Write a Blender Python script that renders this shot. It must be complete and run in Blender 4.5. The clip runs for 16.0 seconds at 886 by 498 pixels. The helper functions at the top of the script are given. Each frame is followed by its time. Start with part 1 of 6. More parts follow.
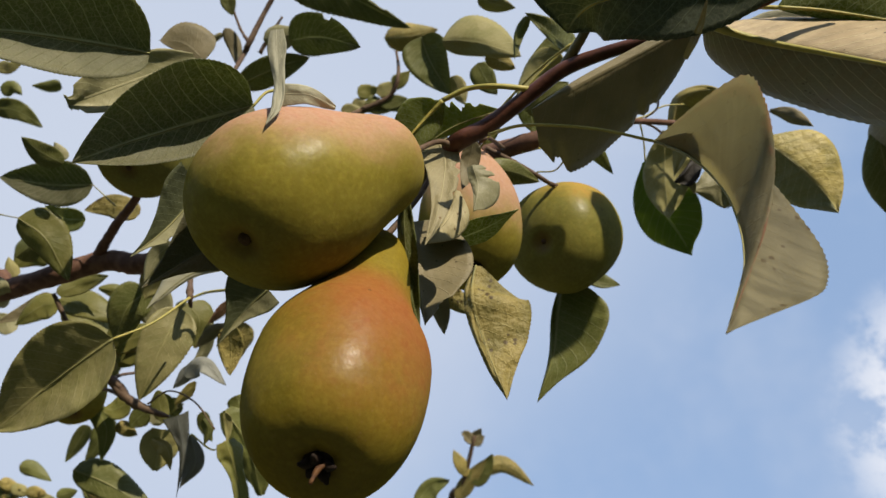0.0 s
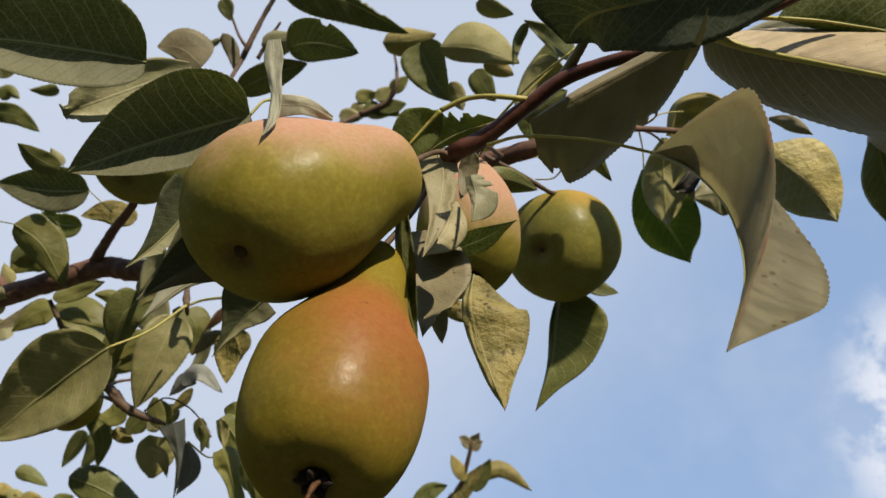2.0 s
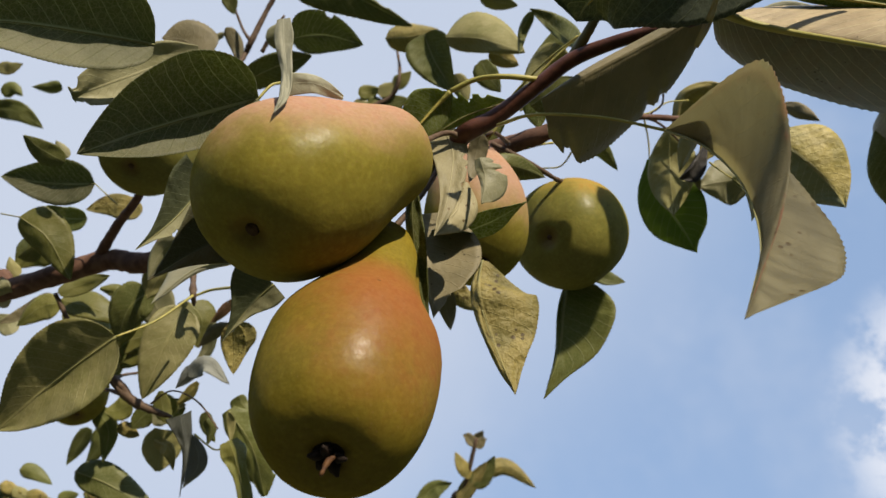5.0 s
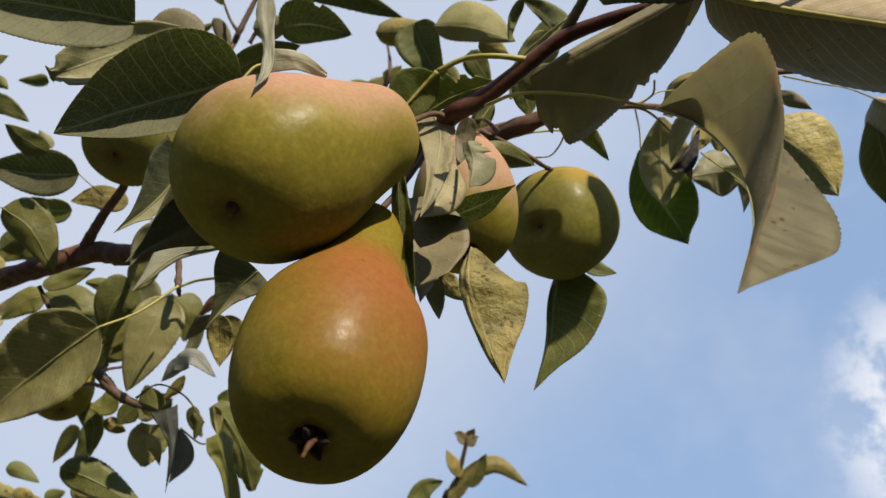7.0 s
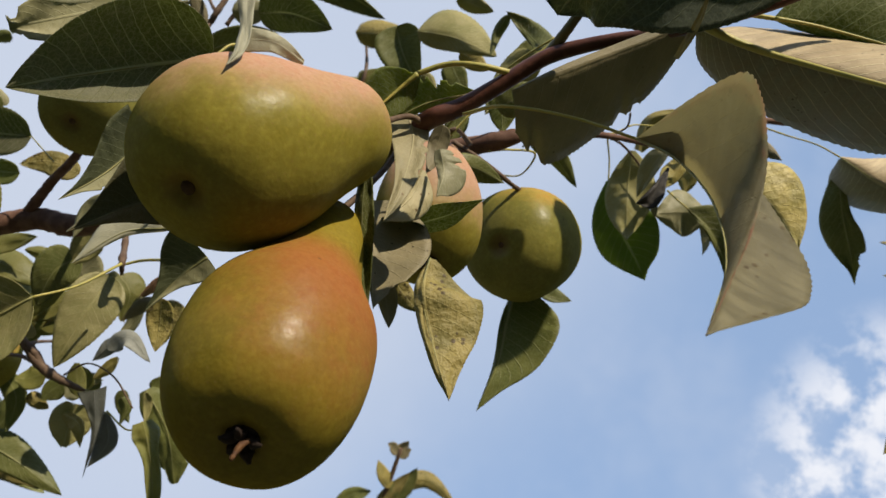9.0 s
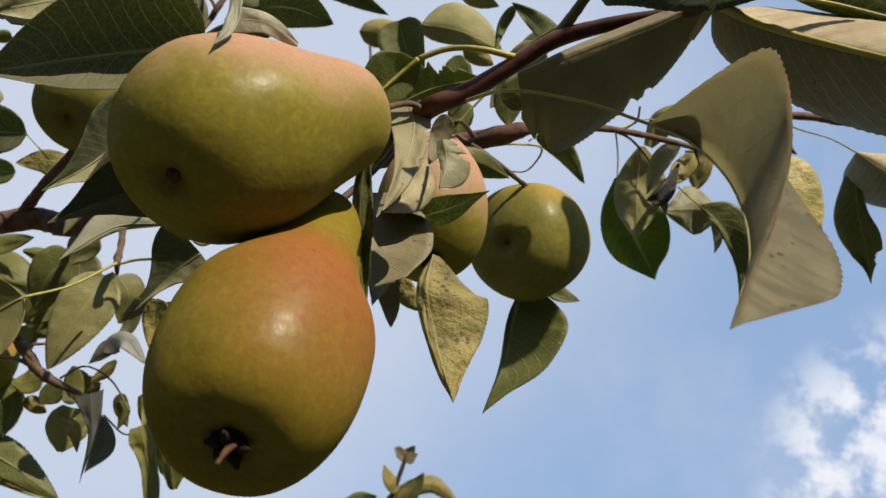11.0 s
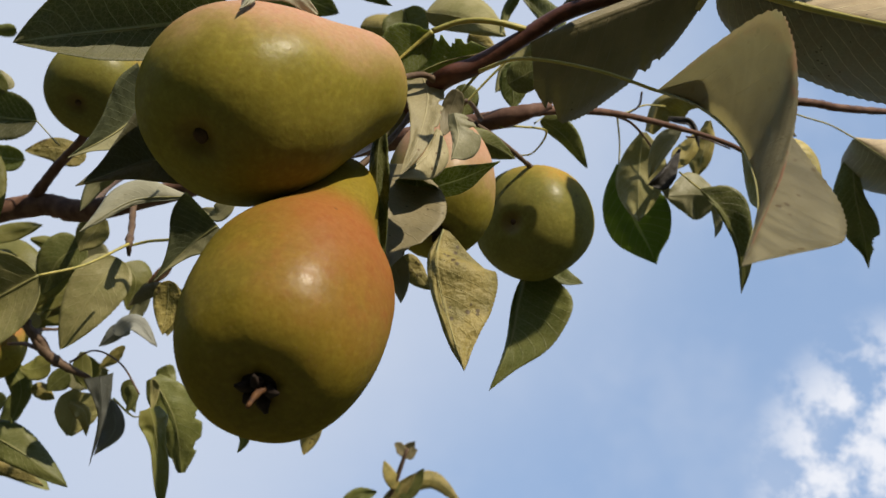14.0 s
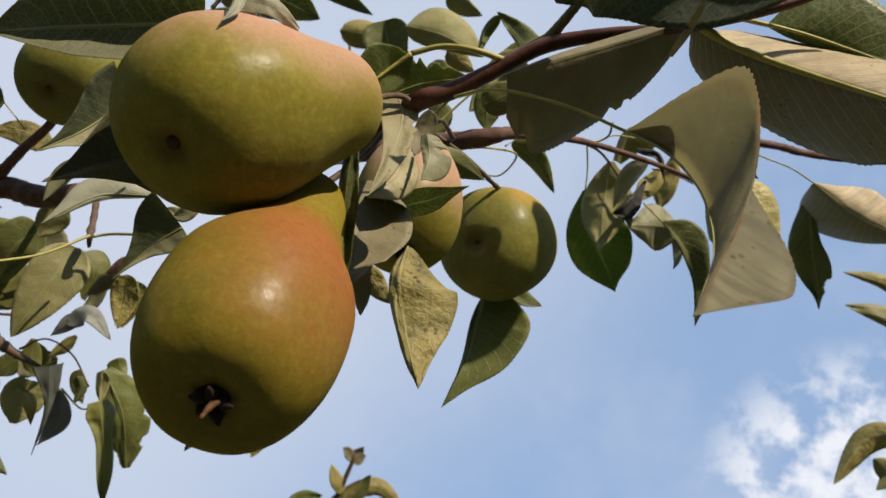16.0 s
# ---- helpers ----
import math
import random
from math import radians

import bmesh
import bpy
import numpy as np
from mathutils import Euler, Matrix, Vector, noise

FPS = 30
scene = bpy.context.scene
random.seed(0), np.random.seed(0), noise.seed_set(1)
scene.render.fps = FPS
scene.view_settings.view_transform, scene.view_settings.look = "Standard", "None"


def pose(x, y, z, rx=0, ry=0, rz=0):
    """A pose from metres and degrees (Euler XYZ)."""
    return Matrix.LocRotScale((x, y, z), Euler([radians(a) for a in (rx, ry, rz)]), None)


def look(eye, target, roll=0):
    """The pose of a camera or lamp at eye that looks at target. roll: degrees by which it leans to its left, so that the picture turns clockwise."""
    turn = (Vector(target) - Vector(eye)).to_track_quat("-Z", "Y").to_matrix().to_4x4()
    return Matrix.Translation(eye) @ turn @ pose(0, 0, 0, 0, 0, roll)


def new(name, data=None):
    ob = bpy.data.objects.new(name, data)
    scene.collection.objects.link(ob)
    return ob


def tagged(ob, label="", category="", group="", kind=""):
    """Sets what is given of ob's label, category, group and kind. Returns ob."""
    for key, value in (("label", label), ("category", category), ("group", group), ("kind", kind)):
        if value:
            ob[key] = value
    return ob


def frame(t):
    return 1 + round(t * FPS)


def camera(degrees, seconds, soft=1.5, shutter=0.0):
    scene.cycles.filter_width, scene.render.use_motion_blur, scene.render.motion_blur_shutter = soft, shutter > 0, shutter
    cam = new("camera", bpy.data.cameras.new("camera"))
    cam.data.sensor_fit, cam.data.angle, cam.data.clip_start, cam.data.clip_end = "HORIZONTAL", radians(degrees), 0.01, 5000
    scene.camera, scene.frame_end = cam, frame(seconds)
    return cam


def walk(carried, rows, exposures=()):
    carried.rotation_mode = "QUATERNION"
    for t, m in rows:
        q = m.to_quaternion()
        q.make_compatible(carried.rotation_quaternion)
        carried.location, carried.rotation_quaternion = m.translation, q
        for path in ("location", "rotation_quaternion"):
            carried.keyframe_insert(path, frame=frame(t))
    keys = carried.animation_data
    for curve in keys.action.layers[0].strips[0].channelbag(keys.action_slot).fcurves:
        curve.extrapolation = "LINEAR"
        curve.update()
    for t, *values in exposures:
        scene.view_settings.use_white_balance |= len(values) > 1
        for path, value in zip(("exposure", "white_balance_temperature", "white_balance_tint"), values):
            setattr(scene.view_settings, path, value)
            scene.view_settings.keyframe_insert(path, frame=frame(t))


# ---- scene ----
cam = camera(55.7, 16.0, soft=1.5)
cam.data.dof.use_dof, cam.data.dof.focus_distance, cam.data.dof.aperture_fstop = True, 0.35, 26.0
PATH = [
    (0, 0, 0, 1.6, 130, -0, 0),
    (0.5, 0.001, 0.0008, 1.6017, 130.13, -0.05, 0.09),
    (1, 0.0033, -0.0012, 1.6038, 130.14, 0.03, -0.15),
    (1.5, 0.0024, -0.0025, 1.6056, 130.18, -0.06, -0.1),
    (2, 0.0002, -0.0004, 1.6045, 130.18, -0.01, -0.16),
    (2.5, 0.0011, 0.002, 1.6041, 130.16, -0.09, -0.07),
    (3, -0.0012, 0.0078, 1.6007, 130.22, 0.07, -0),
    (3.5, -0.0002, 0.0076, 1.6017, 130.18, 0.17, 0.18),
    (4, -0.0061, 0.0083, 1.6001, 130.23, 0.21, 0.24),
    (4.2, -0.0058, 0.0062, 1.5982, 130.35, 0.17, -0.01),
    (6.3, -0.0023, 0.0065, 1.5988, 130.15, 0.21, 0.29),
    (6.5, -0.0033, 0.0122, 1.5967, 130.36, 0.25, 0.17),
    (7, -0.0017, 0.0167, 1.5975, 130.32, 0.55, -0.29),
    (7.5, 0.0062, 0.0219, 1.6002, 130.28, -0.37, -3.56),
    (8, -0.0008, 0.0145, 1.6079, 130.76, -1.72, -5.99),
    (8.5, 0.0016, 0.0184, 1.6089, 130.95, -2.27, -6.85),
    (9, -0.004, 0.0262, 1.6045, 131.2, -2.37, -6.93),
    (9.5, -0.0031, 0.0409, 1.6157, 131.58, -2.33, -6.73),
    (9.7, 0.0023, 0.0481, 1.6282, 131.53, -2.87, -5.88),
    (11.8, -0.0025, 0.0303, 1.6051, 131.47, -2.35, -6.74),
    (12, -0.0016, 0.0278, 1.6072, 131.53, -2.29, -6.54),
    (12.5, -0.0037, 0.03, 1.6057, 131.57, -2.26, -6.52),
    (13, -0.0053, 0.0359, 1.6018, 131.64, -2.25, -6.54),
    (13.5, -0.0096, 0.0422, 1.5952, 131.66, -2.28, -6.6),
    (14, -0.007, 0.045, 1.595, 131.7, -2.23, -6.57),
    (14.5, -0.0015, 0.048, 1.5977, 131.69, -2.08, -6.86),
    (15, 0.0054, 0.0492, 1.596, 131.9, -3.1, -9.82),
    (15.5, -0.0022, 0.0411, 1.5985, 131.98, -3.69, -11.32),
    (16, -0.0083, 0.038, 1.5968, 132.38, -3.66, -11.23),
]
walk(cam, [(t, pose(x, y, z, rx, ry, rz)) for t, x, y, z, rx, ry, rz in PATH])

# ---- light: late sun behind the viewer, blue sky with a little cloud ----
SUN_WAY = Vector((0.400, -0.765, 0.505)).normalized()
scene.view_settings.exposure = 0.51


def nodes_of(owner):
    owner.use_nodes = True
    tree_ = owner.node_tree
    tree_.nodes.clear()
    return tree_.nodes, tree_.links


def put(nodes, kind, operation="", data_type="", blend_type="", feature="", smooth=False, **inputs):
    """A new node; inputs: i_Name=value."""
    node = nodes.new(kind)
    if operation:
        node.operation = operation
    if data_type:
        node.data_type = data_type
    if blend_type:
        node.blend_type = blend_type
    if feature:
        node.feature = feature
    if smooth:
        node.interpolation_type = "SMOOTHSTEP"
    for key, value in inputs.items():
        node.inputs[key[2:].replace("_", " ")].default_value = value
    return node


def build_sky():
    world = bpy.data.worlds.new("sky")
    scene.world = world
    nodes, links = nodes_of(world)
    out = put(nodes, "ShaderNodeOutputWorld")
    back = put(nodes, "ShaderNodeBackground", i_Strength=0.08)
    sky = put(nodes, "ShaderNodeTexSky")
    sky.sky_type, sky.sun_disc = "NISHITA", False
    sky.sun_elevation, sky.sun_rotation = math.asin(SUN_WAY.z), math.atan2(SUN_WAY.x, SUN_WAY.y)
    sky.air_density, sky.dust_density, sky.ozone_density = 1.0, 1.2, 1.0
    where = put(nodes, "ShaderNodeTexCoord")

    def near(way, lo, hi):
        dot = put(nodes, "ShaderNodeVectorMath", operation="DOT_PRODUCT")
        dot.inputs[1].default_value = way
        links.new(where.outputs["Generated"], dot.inputs[0])
        ramp = put(nodes, "ShaderNodeMapRange", smooth=True)
        ramp.inputs["From Min"].default_value, ramp.inputs["From Max"].default_value = lo, hi
        links.new(dot.outputs["Value"], ramp.inputs["Value"])
        return ramp.outputs["Result"]

    def cloud(scale, lo, hi, detail=6.0):
        tex = put(nodes, "ShaderNodeTexNoise", i_Scale=scale, i_Detail=detail, i_Roughness=0.62)
        links.new(where.outputs["Generated"], tex.inputs["Vector"])
        ramp = put(nodes, "ShaderNodeMapRange", smooth=True)
        ramp.inputs["From Min"].default_value, ramp.inputs["From Max"].default_value = lo, hi
        links.new(tex.outputs["Fac"], ramp.inputs["Value"])
        return ramp.outputs["Result"]

    def times(a, b):
        node = put(nodes, "ShaderNodeMath", operation="MULTIPLY")
        for n, v in enumerate((a, b)):
            if isinstance(v, float):
                node.inputs[n].default_value = v
            else:
                links.new(v, node.inputs[n])
        return node.outputs[0]

    def over(colour, fac, tone):
        mix = put(nodes, "ShaderNodeMix", data_type="RGBA")
        links.new(fac, mix.inputs["Factor"])
        links.new(colour, mix.inputs["A"])
        mix.inputs["B"].default_value = (*tone, 1)
        return mix.outputs["Result"]

    # thin haze everywhere, thicker high up, and one broken bright cloud
    mix = put(nodes, "ShaderNodeMix", data_type="RGBA", i_Factor=0.70)
    links.new(sky.outputs["Color"], mix.inputs["A"])
    mix.inputs["B"].default_value = (*(3.36, 4.78, 7.36), 1)
    colour = mix.outputs["Result"]
    colour = over(colour, times(near((-0.195, 0.571, 0.798), 0.79, 0.975), 0.84), (5.34, 5.90, 7.05))
    colour = over(colour, times(near((-0.445, 0.756, 0.479), 0.84, 0.985), 0.75), (5.34, 5.90, 7.05))
    colour = over(colour, times(cloud(4.0, 0.45, 0.75, 4.0), 0.30), (5.34, 5.90, 7.05))
    colour = over(colour, times(near((0.572, 0.720, 0.394), 0.9800, 0.9945), cloud(21.0, 0.38, 0.62, 5.0)), (7.6, 7.8, 8.4))
    links.new(colour, back.inputs["Color"])
    links.new(back.outputs[0], out.inputs["Surface"])


build_sky()
sun_lamp = bpy.data.lights.new("sun", "SUN")
sun_lamp.energy, sun_lamp.angle, sun_lamp.color = 4.7, radians(0.6), (1.0, 0.89, 0.72)
new("sun", sun_lamp).matrix_world = look((0, 0, 8), Vector((0, 0, 8)) - SUN_WAY)

# ---- materials ----


def material(name):
    m = bpy.data.materials.new(name)
    nodes, links = nodes_of(m)
    out = put(nodes, "ShaderNodeOutputMaterial")
    return m, nodes, links, out


def ramp_of(nodes, links, value, lo, hi, smooth=True):
    r = put(nodes, "ShaderNodeMapRange", smooth=smooth)
    r.inputs["From Min"].default_value, r.inputs["From Max"].default_value = lo, hi
    links.new(value, r.inputs["Value"])
    return r.outputs["Result"]


def blend(nodes, links, fac, a, b, mode="MIX"):
    mix = put(nodes, "ShaderNodeMix", data_type="RGBA", blend_type=mode)
    for key, v in (("Factor", fac), ("A", a), ("B", b)):
        if isinstance(v, (int, float)):
            mix.inputs[key].default_value = v
        elif isinstance(v, tuple):
            mix.inputs[key].default_value = (*v, 1)
        else:
            links.new(v, mix.inputs[key])
    return mix.outputs["Result"]


def maths(nodes, links, op, a, b=0.0):
    node = put(nodes, "ShaderNodeMath", operation=op)
    for n, v in enumerate((a, b)):
        if isinstance(v, (int, float)):
            node.inputs[n].default_value = v
        else:
            links.new(v, node.inputs[n])
    return node.outputs[0]


def noise_of(nodes, links, vector, scale, detail=4.0, rough=0.55):
    tex = put(nodes, "ShaderNodeTexNoise", i_Scale=scale, i_Detail=detail, i_Roughness=rough)
    links.new(vector, tex.inputs["Vector"])
    return tex.outputs["Fac"]


def leaf_material(name, base, other, vein, glow, gloss, through_, spots=0.0, spot_tone=(0.05, 0.03, 0.015), veins=0.5, relief=1.0, margin=None, net_share=1.0, seen=1.0, clear=None, streaks=0.0, puff=1.0, pairs=13.0, half=None):
    """A leaf's one face: herringbone side veins and a fine net, two tones, dots of blight, light that comes through.
    seen: how much of the veins shows on the face itself; clear: how much in the light that comes through.
    half: the tone of one half of the blade, which puts that half's shade into the colour."""
    m, nodes, links, out = material(name)
    coord = put(nodes, "ShaderNodeTexCoord")
    info = put(nodes, "ShaderNodeObjectInfo")
    split = put(nodes, "ShaderNodeSeparateXYZ")
    links.new(coord.outputs["UV"], split.inputs[0])
    place = coord.outputs["Object"]
    shift = put(nodes, "ShaderNodeVectorMath", operation="ADD")
    many = put(nodes, "ShaderNodeVectorMath", operation="SCALE")
    links.new(info.outputs["Random"], many.inputs["Scale"])
    many.inputs[0].default_value = (7.0, 3.0, 5.0)
    links.new(place, shift.inputs[0])
    links.new(many.outputs[0], shift.inputs[1])
    place = shift.outputs[0]
    across = maths(nodes, links, "ABSOLUTE", maths(nodes, links, "SUBTRACT", split.outputs[1], 0.5))
    wobble = maths(nodes, links, "MULTIPLY", noise_of(nodes, links, place, 60.0, 2.0), 0.035)
    along = maths(nodes, links, "SUBTRACT", maths(nodes, links, "ADD", split.outputs[0], wobble), maths(nodes, links, "MULTIPLY", across, 0.42))
    saw = maths(nodes, links, "PINGPONG", maths(nodes, links, "MULTIPLY", along, pairs), 0.5)
    side = ramp_of(nodes, links, saw, 0.042, 0.010)
    rib = ramp_of(nodes, links, across, 0.030, 0.012)
    sway = put(nodes, "ShaderNodeTexNoise", i_Scale=420.0, i_Detail=2.0)
    links.new(place, sway.inputs["Vector"])
    less = put(nodes, "ShaderNodeVectorMath", operation="SCALE")
    less.inputs["Scale"].default_value = 0.0028
    links.new(sway.outputs["Color"], less.inputs[0])
    moved = put(nodes, "ShaderNodeVectorMath", operation="ADD")
    links.new(place, moved.inputs[0])
    links.new(less.outputs[0], moved.inputs[1])
    bent = moved.outputs[0]
    net = put(nodes, "ShaderNodeTexVoronoi", feature="DISTANCE_TO_EDGE", i_Scale=390.0)
    links.new(bent, net.inputs["Vector"])
    mesh_ = ramp_of(nodes, links, net.outputs["Distance"], 0.12, 0.0)
    small = put(nodes, "ShaderNodeTexVoronoi", feature="DISTANCE_TO_EDGE", i_Scale=760.0)
    links.new(bent, small.inputs["Vector"])
    tiny = ramp_of(nodes, links, small.outputs["Distance"], 0.12, 0.0)
    weave = maths(nodes, links, "MAXIMUM", maths(nodes, links, "MULTIPLY", mesh_, 0.48 * net_share), maths(nodes, links, "MULTIPLY", tiny, 0.24 * net_share))
    lines = maths(nodes, links, "MAXIMUM", maths(nodes, links, "MAXIMUM", maths(nodes, links, "MULTIPLY", side, 0.95), rib), weave)
    large = ramp_of(nodes, links, noise_of(nodes, links, place, 55.0, 3.0), 0.35, 0.68)
    fine = noise_of(nodes, links, place, 900.0, 3.0)
    tone = blend(nodes, links, large, base, other)
    # the shaded half of the blade is set darker by colour
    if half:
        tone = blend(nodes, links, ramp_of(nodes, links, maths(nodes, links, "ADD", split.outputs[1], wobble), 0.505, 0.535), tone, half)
    tone = blend(nodes, links, maths(nodes, links, "MULTIPLY", fine, 0.35), tone, tuple(0.6 * c for c in base))
    change = put(nodes, "ShaderNodeHueSaturation")
    links.new(maths(nodes, links, "ADD", maths(nodes, links, "MULTIPLY", info.outputs["Random"], 0.5), 0.75), change.inputs["Value"])
    links.new(tone, change.inputs["Color"])
    tone = blend(nodes, links, maths(nodes, links, "MULTIPLY", lines, veins * seen), change.outputs[0], vein)
    if streaks:
        slant = put(nodes, "ShaderNodeCombineXYZ")
        links.new(maths(nodes, links, "ADD", maths(nodes, links, "MULTIPLY", split.outputs[0], 26.0), maths(nodes, links, "MULTIPLY", split.outputs[1], 9.0)), slant.inputs[0])
        links.new(maths(nodes, links, "MULTIPLY", split.outputs[1], 2.2), slant.inputs[1])
        band = ramp_of(nodes, links, noise_of(nodes, links, slant.outputs[0], 0.8, 3.0), 0.36, 0.66)
        tone = blend(nodes, links, maths(nodes, links, "MULTIPLY", band, streaks), tone, tuple(0.5 * c for c in other))
    if margin:
        rim = maths(nodes, links, "MULTIPLY", ramp_of(nodes, links, maths(nodes, links, "ADD", split.outputs[1], wobble), 0.89, 0.98), ramp_of(nodes, links, noise_of(nodes, links, place, 90.0, 2.0), 0.40, 0.52))
        tone = blend(nodes, links, rim, tone, margin)
    if spots:
        dots = put(nodes, "ShaderNodeTexVoronoi", feature="F1", i_Scale=290.0)
        links.new(place, dots.inputs["Vector"])
        size = maths(nodes, links, "MULTIPLY", ramp_of(nodes, links, noise_of(nodes, links, place, 45.0, 2.0), 0.44, 0.66), 0.36 * spots)
        dot = maths(nodes, links, "LESS_THAN", dots.outputs["Distance"], size)
        tone = blend(nodes, links, maths(nodes, links, "MULTIPLY", dot, 0.85), tone, spot_tone)
    bump = put(nodes, "ShaderNodeBump", i_Strength=0.5, i_Distance=0.0010)
    height = maths(nodes, links, "ADD", maths(nodes, links, "MULTIPLY", maths(nodes, links, "MAXIMUM", side, rib), 0.45 * relief), maths(nodes, links, "MULTIPLY", noise_of(nodes, links, place, 180.0, 3.0), puff))
    links.new(height, bump.inputs["Height"])
    skin = put(nodes, "ShaderNodeBsdfPrincipled", i_Roughness=gloss)
    skin.inputs["Specular IOR Level"].default_value = 0.28
    links.new(tone, skin.inputs["Base Color"])
    links.new(bump.outputs[0], skin.inputs["Normal"])
    lit = put(nodes, "ShaderNodeBsdfTranslucent")
    links.new(blend(nodes, links, maths(nodes, links, "MULTIPLY", lines, min(0.9, 1.5 * veins) if clear is None else clear), glow, (0.90, 0.92, 0.55)), lit.inputs["Color"])
    links.new(bump.outputs[0], lit.inputs["Normal"])
    mix = put(nodes, "ShaderNodeMixShader", i_Fac=through_)
    links.new(skin.outputs[0], mix.inputs[1])
    links.new(lit.outputs[0], mix.inputs[2])
    links.new(mix.outputs[0], out.inputs["Surface"])
    return m


